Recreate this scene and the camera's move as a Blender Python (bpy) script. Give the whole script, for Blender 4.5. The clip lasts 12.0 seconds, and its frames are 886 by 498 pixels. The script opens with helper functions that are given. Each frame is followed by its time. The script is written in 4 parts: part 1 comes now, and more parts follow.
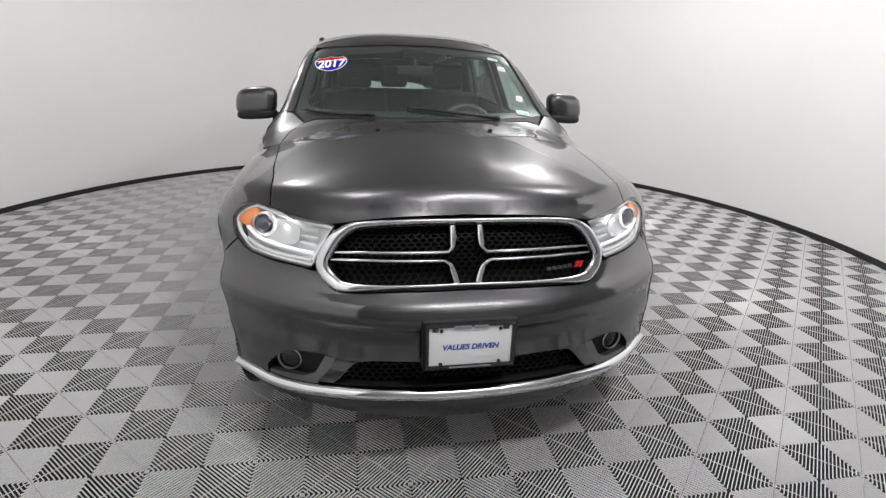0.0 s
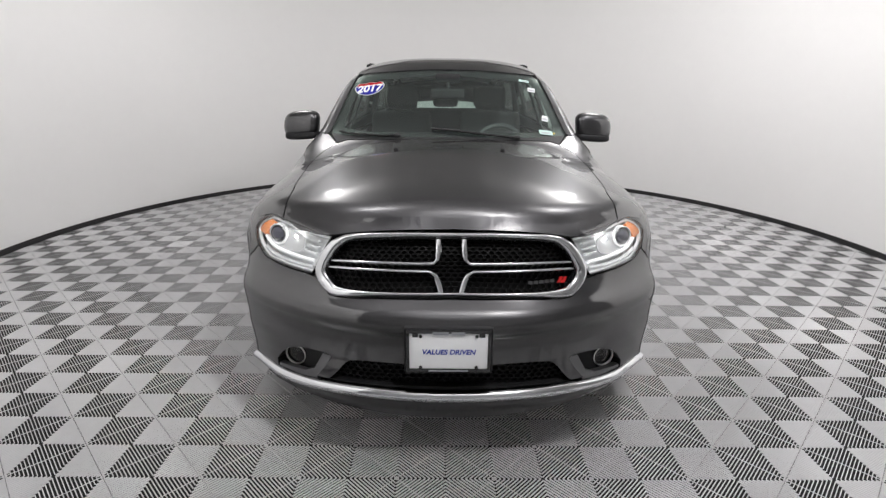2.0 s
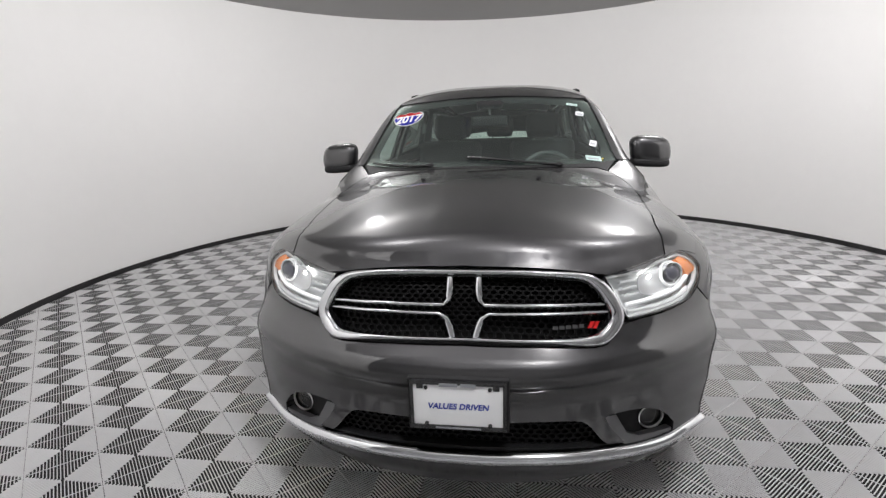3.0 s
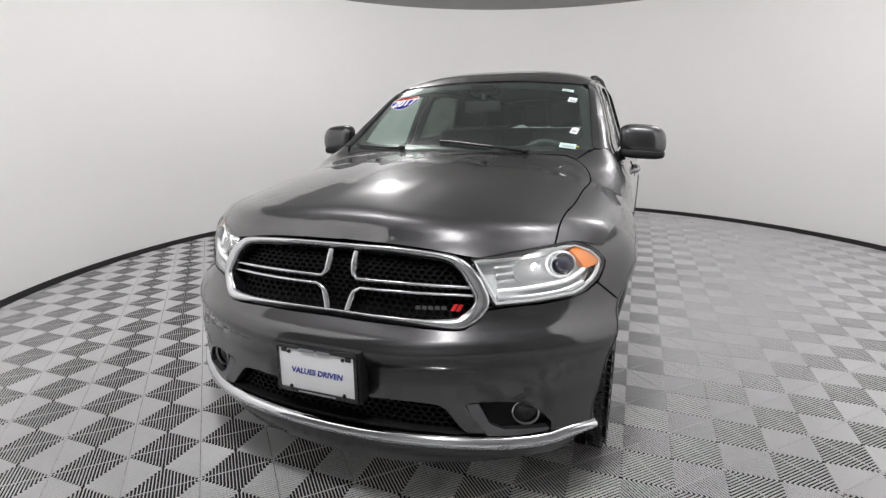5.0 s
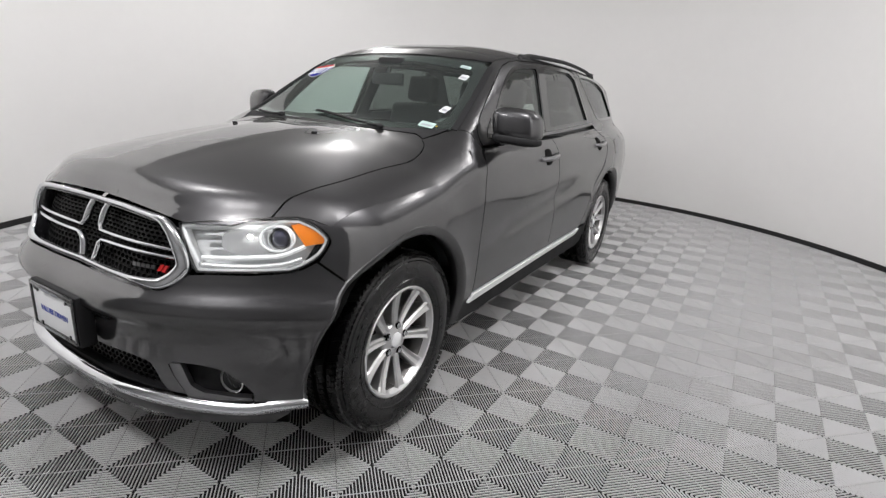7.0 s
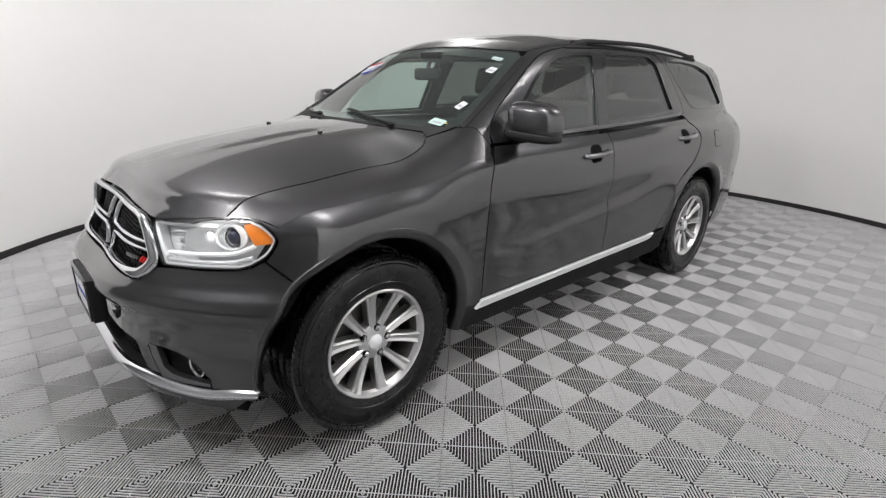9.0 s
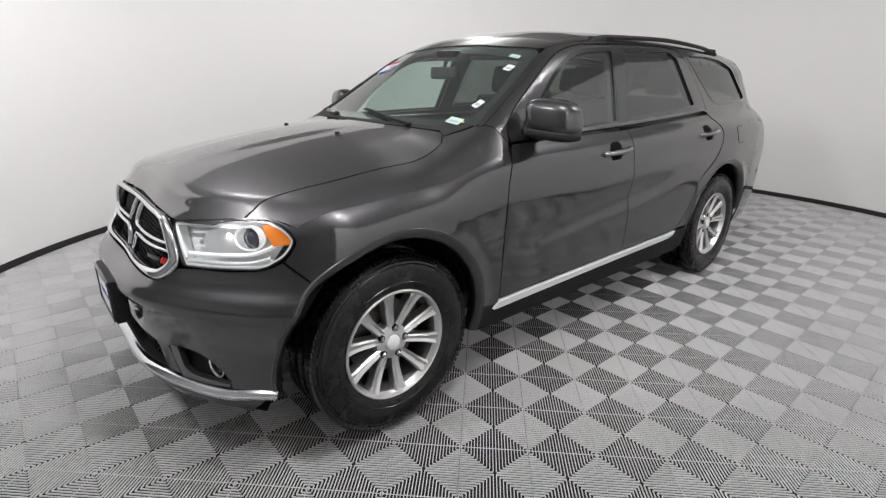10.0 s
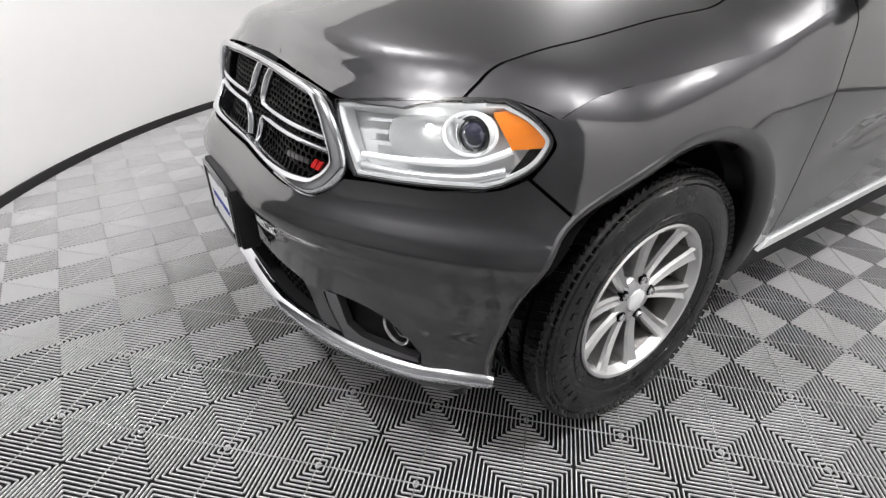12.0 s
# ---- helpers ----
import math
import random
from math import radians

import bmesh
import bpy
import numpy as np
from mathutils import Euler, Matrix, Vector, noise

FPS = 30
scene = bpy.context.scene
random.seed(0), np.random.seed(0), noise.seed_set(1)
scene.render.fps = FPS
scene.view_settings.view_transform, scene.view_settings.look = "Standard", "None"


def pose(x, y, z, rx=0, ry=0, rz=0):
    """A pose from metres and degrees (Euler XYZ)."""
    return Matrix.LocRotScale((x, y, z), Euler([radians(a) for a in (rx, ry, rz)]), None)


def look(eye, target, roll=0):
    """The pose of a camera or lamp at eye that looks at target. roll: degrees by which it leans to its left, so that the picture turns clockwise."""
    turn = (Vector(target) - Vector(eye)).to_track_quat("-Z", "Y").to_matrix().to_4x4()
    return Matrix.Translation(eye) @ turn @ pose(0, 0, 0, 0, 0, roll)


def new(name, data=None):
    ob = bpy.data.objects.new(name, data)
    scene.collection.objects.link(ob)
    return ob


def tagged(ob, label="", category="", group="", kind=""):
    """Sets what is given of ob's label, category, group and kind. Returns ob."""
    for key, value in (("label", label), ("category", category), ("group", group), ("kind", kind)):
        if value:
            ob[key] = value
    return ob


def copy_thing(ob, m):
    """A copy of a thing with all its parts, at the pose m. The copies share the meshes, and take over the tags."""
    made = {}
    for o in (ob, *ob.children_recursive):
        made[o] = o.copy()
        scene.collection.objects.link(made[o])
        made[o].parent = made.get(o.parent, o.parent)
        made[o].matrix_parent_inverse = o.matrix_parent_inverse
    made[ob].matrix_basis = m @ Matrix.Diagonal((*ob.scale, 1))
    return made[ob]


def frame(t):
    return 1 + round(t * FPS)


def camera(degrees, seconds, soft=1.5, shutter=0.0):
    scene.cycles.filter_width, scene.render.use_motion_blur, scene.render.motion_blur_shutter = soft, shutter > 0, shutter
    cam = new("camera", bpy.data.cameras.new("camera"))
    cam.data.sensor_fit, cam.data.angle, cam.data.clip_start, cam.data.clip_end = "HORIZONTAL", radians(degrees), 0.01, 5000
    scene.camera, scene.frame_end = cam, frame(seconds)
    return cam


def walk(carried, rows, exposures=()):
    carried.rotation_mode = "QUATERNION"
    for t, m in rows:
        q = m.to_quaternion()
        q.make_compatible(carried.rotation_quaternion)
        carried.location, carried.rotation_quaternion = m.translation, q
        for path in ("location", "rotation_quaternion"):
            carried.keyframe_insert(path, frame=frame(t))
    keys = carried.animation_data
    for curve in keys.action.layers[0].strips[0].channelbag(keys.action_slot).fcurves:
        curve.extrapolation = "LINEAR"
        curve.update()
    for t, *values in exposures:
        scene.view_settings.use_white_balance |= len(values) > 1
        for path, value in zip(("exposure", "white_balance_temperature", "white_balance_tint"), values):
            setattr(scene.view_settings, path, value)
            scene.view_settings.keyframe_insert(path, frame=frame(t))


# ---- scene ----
cam = camera(82.2, 12.0, soft=1.3)
PATH = [
    (0, (-0.412, -2.422, 1.466), (-0.087, -0.555, 0.827), 1.6),
    (0.5, (-0.194, -2.495, 1.498), (-0.02, -0.593, 0.904), 1.1),
    (1, (-0.089, -2.576, 1.512), (-0.01, -0.666, 0.924), 0.9),
    (1.5, (-0.084, -2.594, 1.511), (-0.051, -0.682, 0.923), 1.1),
    (2, (-0.072, -2.594, 1.51), (-0.061, -0.683, 0.92), 0.5),
    (2.5, (0.0, -2.594, 1.5), (-0.103, -0.676, 0.94), -0.6),
    (3, (0.153, -2.374, 1.467), (-0.137, -0.45, 1.004), -1.8),
    (3.2, (0.249, -2.267, 1.462), (-0.081, -0.344, 1.025), -1.6),
    (4.8, (0.834, -2.244, 1.408), (0.165, -0.414, 0.958), -0.5),
    (5, (0.916, -2.199, 1.391), (0.228, -0.382, 0.915), -0.3),
    (5.5, (1.147, -2.081, 1.421), (0.433, -0.275, 0.944), 0.9),
    (6, (1.516, -2.027, 1.413), (0.7, -0.271, 0.91), 2.9),
    (6.5, (1.761, -1.845, 1.411), (0.832, -0.176, 0.819), 3.0),
    (7, (2.002, -1.622, 1.419), (1.031, 0.03, 0.845), 3.9),
    (7.2, (2.142, -1.563, 1.413), (1.143, 0.079, 0.861), 4.7),
    (8.8, (2.433, -1.119, 1.477), (1.06, 0.189, 0.84), 1.7),
    (9, (2.455, -1.108, 1.478), (1.062, 0.179, 0.842), 1.6),
    (9.5, (2.46, -1.1, 1.473), (1.036, 0.152, 0.839), 1.2),
    (10, (2.44, -1.1, 1.474), (1.004, 0.137, 0.835), 0.7),
    (10.5, (2.416, -1.086, 1.474), (0.96, 0.14, 0.859), 0.5),
    (11, (2.338, -1.105, 1.459), (0.797, 0.001, 0.823), 0.5),
    (11.5, (1.985, -1.26, 1.375), (0.396, -0.299, 0.632), -2.6),
    (12, (1.514, -1.111, 1.253), (0.083, -0.15, 0.238), 0.7),
]
walk(cam, [(t, look(eye, target, roll)) for t, eye, target, roll in PATH], [(0, 0.0), (11, 0.0), (12, 0.25)])
LAMP_POWER = 132
RIB_FILL, RIB_ROUND, RIB_DEPTH, RIB_CAP = .315, .0040, .0036, .0065

# ---- light ----
world = bpy.data.worlds.new("world")
scene.world = world
world.use_nodes = True
world.node_tree.nodes["Background"].inputs[0].default_value = (.9, .95, 1, 1)
world.node_tree.nodes["Background"].inputs[1].default_value = .05

ROOM_A, ROOM_B, ROOM_Y, ROOM_H = 4.22, 4.5, 2.25, 3.2
# Added out of view; front spots guessed from reflections, rear pair to brighten walls.
LAMP_SPOTS = [(1.65, .0, .95, .14), (-.95, -.5, .60, .12), (1.9, 2.7, .72, .14), (-1.8, 2.7, .46, .14), (.5, -1.9, 1.05, .14)]
LAMP_Z = ROOM_H - .10


def globe_light(x, y, z, share, radius):
    data = bpy.data.lights.new("globe_light", "POINT")
    data.energy, data.shadow_soft_size, data.color = LAMP_POWER * share, radius - .004, (1, .984, .990)
    new("globe_light", data).matrix_world = pose(x, y, z)


for lx, ly, share, radius in LAMP_SPOTS:
    globe_light(lx, ly, LAMP_Z - radius, share, radius)


# ---- materials ----
def material(name, colour, rough=.5, metal=0.0, coat=0.0, spread=0.0, grain=0.0, scale=30.0, bump=0.0, coat_rough=.03, island=0.0, spec=.5, coat_ior=1.6):
    """A surface with colour variation at two scales, rough patches and fine relief."""
    m = bpy.data.materials.new(name)
    m.use_nodes = True
    n, l = m.node_tree.nodes, m.node_tree.links
    b = n["Principled BSDF"]
    b.inputs["Base Color"].default_value = (*colour, 1)
    b.inputs["Roughness"].default_value, b.inputs["Metallic"].default_value = rough, metal
    b.inputs["Coat Weight"].default_value, b.inputs["Coat Roughness"].default_value = coat, coat_rough
    b.inputs["Specular IOR Level"].default_value = spec
    b.inputs["Coat IOR"].default_value = coat_ior
    if spread or grain or bump:
        co = n.new("ShaderNodeTexCoord")
        wide, fine = n.new("ShaderNodeTexNoise"), n.new("ShaderNodeTexNoise")
        wide.inputs["Scale"].default_value, wide.inputs["Detail"].default_value = scale * .06, 4
        fine.inputs["Scale"].default_value, fine.inputs["Detail"].default_value = scale, 3
        for t in (wide, fine):
            l.new(co.outputs["Object"], t.inputs["Vector"])
        total = n.new("ShaderNodeMath")
        total.operation = "MULTIPLY_ADD"
        l.new(wide.outputs[0], total.inputs[0])
        total.inputs[1].default_value = 2 * spread
        second = n.new("ShaderNodeMath")
        second.operation = "MULTIPLY_ADD"
        l.new(fine.outputs[0], second.inputs[0])
        second.inputs[1].default_value, second.inputs[2].default_value = 2 * grain, 1 - spread - grain
        l.new(second.outputs[0], total.inputs[2])
        last = total
        if island:
            info = n.new("ShaderNodeObjectInfo")
            third = n.new("ShaderNodeMath")
            third.operation = "MULTIPLY_ADD"
            l.new(info.outputs["Random"], third.inputs[0])
            third.inputs[1].default_value = island
            l.new(total.outputs[0], third.inputs[2])
            last = third
        hue = n.new("ShaderNodeMixRGB")
        hue.blend_type = "MULTIPLY"
        hue.inputs[0].default_value = 1
        hue.inputs[1].default_value = (*colour, 1)
        l.new(last.outputs[0], hue.inputs[2])
        l.new(hue.outputs[0], b.inputs["Base Color"])
        patch = n.new("ShaderNodeMapRange")
        patch.inputs["To Min"].default_value, patch.inputs["To Max"].default_value = rough * .85, min(1, rough * 1.15)
        l.new(wide.outputs[0], patch.inputs[0])
        l.new(patch.outputs[0], b.inputs["Roughness"])
        if bump:
            relief = n.new("ShaderNodeBump")
            relief.inputs["Strength"].default_value, relief.inputs["Distance"].default_value = bump, .002
            l.new(fine.outputs[0], relief.inputs["Height"])
            l.new(relief.outputs[0], b.inputs["Normal"])
    return m


def glass(name, tint, gloss=1.5, veil=.0):
    m = bpy.data.materials.new(name)
    m.use_nodes = True
    n, l = m.node_tree.nodes, m.node_tree.links
    n.remove(n["Principled BSDF"])
    clear, shine, mix, face = n.new("ShaderNodeBsdfTransparent"), n.new("ShaderNodeBsdfGlossy"), n.new("ShaderNodeMixShader"), n.new("ShaderNodeLayerWeight")
    steep, gain = n.new("ShaderNodeMath"), n.new("ShaderNodeMath")
    steep.operation, steep.inputs[1].default_value = "POWER", 5
    gain.operation, gain.inputs[1].default_value, gain.inputs[2].default_value = "MULTIPLY_ADD", .92, ((gloss - 1) / (gloss + 1)) ** 2 * 2
    l.new(face.outputs["Facing"], steep.inputs[0])
    l.new(steep.outputs[0], gain.inputs[0])
    clear.inputs[0].default_value = (*tint, 1)
    shine.inputs["Roughness"].default_value = .01
    l.new(gain.outputs[0], mix.inputs[0])
    l.new(clear.outputs[0], mix.inputs[1])
    l.new(shine.outputs[0], mix.inputs[2])
    # Pale haze in the colour, standing for wall and ceiling reflected in the glass.
    if veil:
        film, veil_mix = n.new("ShaderNodeBsdfDiffuse"), n.new("ShaderNodeMixShader")
        film.inputs[0].default_value = (.62, .72, .70, 1)
        veil_mix.inputs[0].default_value = veil
        l.new(mix.outputs[0], veil_mix.inputs[1])
        l.new(film.outputs[0], veil_mix.inputs[2])
        mix = veil_mix
    l.new(mix.outputs[0], n["Material Output"].inputs[0])
    return m


def lamp_material(name, colour, strength):
    m = bpy.data.materials.new(name)
    m.use_nodes = True
    b = m.node_tree.nodes["Principled BSDF"]
    b.inputs["Emission Color"].default_value, b.inputs["Emission Strength"].default_value = (*colour, 1), strength
    return m


PAINT = material("grey metallic paint", (.033, .0327, .0355), .40, .90, coat=1.0, spread=.012, grain=.006, scale=16, coat_rough=.02, coat_ior=1.8)
HANDLE = material("grey lacquered handle", (.20, .20, .21), .30, .85, coat=.8, spread=.02, grain=.01, scale=40, coat_ior=1.7)
CHROME = material("chrome", (.70, .71, .73), .10, 1.0, spread=.02, grain=.02, scale=60)
SATIN = material("satin aluminium", (.70, .70, .70), .30, .9, spread=.04, grain=.04, scale=140, bump=.03)
SILVER = material("silver plastic", (.88, .89, .90), .25, .08, spread=.03, grain=.02, scale=80)
BLACK = material("black plastic", (.010, .010, .011), .6, spread=.15, grain=.1, scale=200, bump=.1, spec=.25)
GLOSS_BLACK = material("gloss black trim", (.008, .008, .009), .12, coat=.6, spread=.1, grain=.05, scale=90)
MESH_BLACK = material("black mesh plastic", (.003, .003, .0034), .5, spread=.1, grain=.05, scale=90, spec=.2)
DARK_SATIN = material("dark satin trim", (.17, .17, .175), .30, .9, spread=.04, grain=.04, scale=120)
VOID = material("unlit cavity black", (.003, .003, .003), .9, spread=.1, grain=.1, scale=50, spec=.1)
RUBBER = material("tyre rubber", (.004, .004, .0043), .27, spread=.2, grain=.2, scale=160, bump=.25)
CLOTH = material("black seat cloth", (.045, .047, .049), .9, spread=.15, grain=.25, scale=300, bump=.35)
TRIM_GREY = material("grey headliner cloth", (.28, .28, .27), .9, spread=.05, grain=.08, scale=200, bump=.2)
DASH = material("dark dash vinyl", (.065, .070, .071), .55, spread=.1, grain=.15, scale=260, bump=.2)
AMBER = material("amber reflector", (.85, .23, .015), .15, coat=.8, spread=.06, grain=.12, scale=120)
LENS_DARK = material("projector lens", (.02, .02, .05), .03, coat=1.0, spread=.02, grain=.02, scale=20)
WHITE_CARD = material("white card", (.82, .83, .84), .7, spread=.02, grain=.02, scale=40)
GREEN_CARD = material("pale green label", (.36, .48, .45), .7, spread=.04, grain=.05, scale=80)
STICKER_WHITE = material("white sticker paper", (.52, .54, .55), .75, spread=.03, grain=.03, scale=60)
REFLECTOR = material("silvered reflector", (.80, .81, .82), .20, .55, spread=.03, grain=.02, scale=60)
INK_BLUE = material("blue ink", (.012, .035, .30), .45, spread=.05, grain=.05, scale=60)
INK_GREY = material("grey ink", (.25, .26, .28), .5, spread=.05, grain=.05, scale=60)
RED = material("red enamel", (.55, .012, .012), .3, coat=.5, spread=.05, grain=.03, scale=60)
STICKER_BLUE = material("blue sticker film", (.02, .025, .36), .75, spread=.05, grain=.03, scale=60, spec=.1)
STICKER_RED = material("red sticker film", (.55, .012, .02), .75, spread=.05, grain=.03, scale=60, spec=.1)
YELLOW = material("yellow dot", (.9, .65, .03), .4, spread=.03, grain=.03, scale=60)
WALL = material("white wall vinyl", (.86, .855, .845), .62, spread=.035, grain=.012, scale=9, bump=.02, spec=.3)
UNSEEN_WALL = material("grey of the added unseen walls", (.42, .42, .42), .8, spread=.08, grain=.04, scale=12, bump=.05)
CEILING = material("grey ceiling board", (.36, .355, .35), .85, spread=.05, grain=.05, scale=40, bump=.15)
SKIRT = material("black rubber skirting", (.018, .017, .018), .5, spread=.2, grain=.15, scale=70, bump=.15)
TILE = material("light grey ribbed plastic", (.62, .62, .625), .26, spread=.07, grain=.04, scale=26, bump=.04, island=.02)
# Near black, so shade in the gaps between ribs is put into the colour.
SHADED_BASE = material("base blackened for gap shade", (.006, .006, .0065), .9, spread=.2, grain=.2, scale=40, bump=.3)
DISC = material("cast iron brake disc", (.16, .155, .15), .45, .9, spread=.1, grain=.15, scale=90, bump=.2)
WINDSCREEN = glass("green tinted glass", (.75, .90, .835), veil=.02)
PRIVACY = glass("dark privacy glass", (.18, .19, .185), gloss=1.75, veil=.015)
SIDE_GLASS = glass("side glass", (.68, .76, .725), gloss=1.75, veil=.015)
LENS = glass("clear lamp lens", (.93, .94, .94), 1.45)
MIRROR = material("mirror glass", (.85, .86, .87), .01, 1.0)
BULB = lamp_material("lit lamp bulb", (1, .98, .95), 45)
GUIDE = lamp_material("lit light guide", (.97, .98, 1), .28)
LAMP = lamp_material("lamp diffuser", (1, .985, .97), 4)


# ---- the car body as one smooth surface: skin(p) < 0 inside, > 0 outside ----
def lut(pairs):
    """A smooth curve through control pairs (monotone cubic)."""
    xs, ys = np.array([p[0] for p in pairs], float), np.array([p[1] for p in pairs], float)
    h, d = np.diff(xs), np.diff(ys) / np.diff(xs)
    m = np.concatenate(([d[0]], np.where(d[:-1] * d[1:] > 0, 2 * d[:-1] * d[1:] / (d[:-1] + d[1:] + 1e-12), 0), [d[-1]]))

    def at(x):
        x = np.clip(x, xs[0], xs[-1])
        i = np.clip(np.searchsorted(xs, x) - 1, 0, len(h) - 1)
        t = (x - xs[i]) / h[i]
        return ((2 * t**3 - 3 * t**2 + 1) * ys[i] + (t**3 - 2 * t**2 + t) * h[i] * m[i]
                + (3 * t**2 - 2 * t**3) * ys[i + 1] + (t**3 - t**2) * h[i] * m[i + 1])
    return at


def smax(a, b, k):
    h = np.maximum(k - np.abs(a - b), 0) / k
    return np.maximum(a, b) + h * h * k / 4


def ease(t):
    t = np.clip(t, 0, 1)
    return t * t * (3 - 2 * t)


def smin(a, b, k):
    return -smax(-a, -b, k)


PLAN = lut([(-1.0, .935), (-.6, .950), (-.3, .961), (0, .962), (.6, .950), (1.6, .953), (2.6, .960), (3.1, .960), (3.6, .93), (4.0, .868), (4.3, .79)])
TUCK = lut([(.15, .105), (.28, .070), (.38, .045), (.5, .022), (.62, .010), (.75, .004), (.86, .0005), (.91, .001), (.98, .010), (1.06, .026), (1.13, .054), (1.2, .100), (1.3, .19)])
HOOD = lut([(-1.0, .90), (-.86, .965), (-.75, 1.02), (-.6, 1.07), (-.4, 1.12), (-.1, 1.172), (.15, 1.205), (.45, 1.228), (.9, 1.23), (4.3, 1.23)])
NOSE = lut([(.15, -.80), (.24, -.86), (.30, -.895), (.36, -.902), (.42, -.893), (.48, -.883), (.54, -.881), (.60, -.899), (.64, -.926), (.664, -.934), (.69, -.926), (.73, -.894), (.77, -.868), (.80, -.858), (.86, -.845), (.93, -.82), (1.0, -.77)])
ROOF = lut([(.9, 1.56), (1.1, 1.645), (1.3, 1.695), (1.6, 1.735), (2.1, 1.75), (2.7, 1.745), (3.3, 1.715), (3.8, 1.665), (4.2, 1.60)])
CROWN = lut([(-1.0, .10), (.2, .10), (.55, .05), (.9, .02), (4.3, .02)])
GLASS_PLAN = lut([(.3, .80), (1.0, .825), (1.7, .832), (2.6, .825), (3.2, .80), (3.7, .755), (4.1, .69)])


def flat_nose(x):
    """How far the middle of the front lies back from an even curve."""
    return .075 * np.exp(-(x / .36) ** 2)


def skin(x, y, z):
    x = np.abs(x)
    low_tuck = np.where(z < .7, np.clip(.40 + (y + .3) / .9, .40, 1), 1)
    flare = sum(np.exp(-((np.hypot(y - y0, z - .385) - .462) / .075) ** 2) for y0 in (0, 3.042))
    scoop = np.exp(-((z - .690 - .115 * (y - .784)) / (.050 + .012 * np.clip(y - .8, 0, 1.2))) ** 2) * ease((y - .55) / .45) * ease((2.45 - y) / .7)
    fall = np.logaddexp(0, (np.hypot(y + .008, z - .387) - .60) / .012) * .012 * ease((z - .68) / .14) * ease((.60 - y) / .45)
    side = x - PLAN(y) + TUCK(z) * low_tuck - .012 * flare + .016 * scoop + .17 * fall
    pleat = 1 / (1 + np.exp((x - .150 - .06 * (y + .5)) / .014)) * ease((y + .70) / .5) * ease((.36 - y) / .3)
    top = z - HOOD(y) + CROWN(y) * (x / .75) ** 2.3 - .006 * pleat
    front = NOSE(z + flat_nose(x) * (1.42 - z) / 2.1) - .034 * ease((x - .52) / .3) * np.exp(-((z - .51) / .10) ** 2) + flat_nose(x) * (1 + .42 * ease((z - .685) / .06)) + (.495 + .055 * ease((z - .55) / .2)) * x**2 + (.045 + .025 * ease((z - .6) / .15)) * x**6 - y
    tail = y - 4.15 + .18 * x**4 - .10 * np.clip(.7 - z, 0, 1)
    low = smax(smax(side, top, .11), smax(front, tail, .05), .09)
    g_side = (x - GLASS_PLAN(y) + .345 * np.maximum(z - 1.2, -.05) + 2 * np.clip(1.15 - z, 0, 1) + .10 * np.clip(z - 1.5, 0, 1) ** 2) * .945
    g_top = z - ROOF(y) + .075 * (x / .65) ** 3
    g_front = (.42 + (z - 1.2) * 1.62 + .25 * x**2 - y) * .525
    g_tail = (y - 4.07 + .50 * (z - 1.2) + .2 * x**4) * .88
    high = smax(smax(g_side, g_top, .09), smax(g_front, g_tail, .05), .035)
    return smin(low, high, .025 + .075 * np.exp(-((y - .62) / .24) ** 2) + .05 * ease((y - 2.7) / .8))


# ---- building tools ----
def thing(name, label, category, m=None, kind="", group=""):
    ob = new(name)
    ob.empty_display_size = .1
    if m is not None:
        ob.matrix_world = m
    return tagged(ob, label, category, group, kind)


def part(name, bm, mat, parent=None, label="", smooth=True):
    """Links a bmesh as one mesh object under a thing or a part."""
    me = bpy.data.meshes.new(name)
    bm.to_mesh(me)
    bm.free()
    me.materials.append(mat)
    if smooth:
        for f in me.polygons:
            f.use_smooth = True
        me.set_sharp_from_angle(angle=radians(38))
    ob = new(name, me)
    if parent:
        ob.parent = parent
    if label:
        ob["label"] = label
    return ob


def box(bm, cx, cy, cz, sx, sy, sz, bevel=0.0, m=None, seg=2):
    geo = bmesh.ops.create_cube(bm, size=1, matrix=Matrix.Translation((cx, cy, cz)) @ Matrix.Diagonal((sx, sy, sz, 1)))
    verts = geo["verts"]
    if bevel:
        edges = list({e for v in verts for e in v.link_edges})
        out = bmesh.ops.bevel(bm, geom=edges, offset=bevel, segments=seg, affect="EDGES", profile=.6)
        verts = list({v for f in out["faces"] for v in f.verts} | {v for v in verts if v.is_valid})
    if m is not None:
        bmesh.ops.transform(bm, matrix=m, verts=verts)
    return verts


def lathe(bm, profile, seg=64, m=None):
    """Turns a profile of (r, x) round the x axis."""
    rings = []
    for r, x in profile:
        rings.append([bm.verts.new((x, r * math.cos(a), r * math.sin(a))) for a in (2 * math.pi * k / seg for k in range(seg))])
    for p, q in zip(rings, rings[1:]):
        for k in range(seg):
            bm.faces.new((p[k], p[(k + 1) % seg], q[(k + 1) % seg], q[k]))
    if m is not None:
        bmesh.ops.transform(bm, matrix=m, verts=[v for ring in rings for v in ring])
    return rings


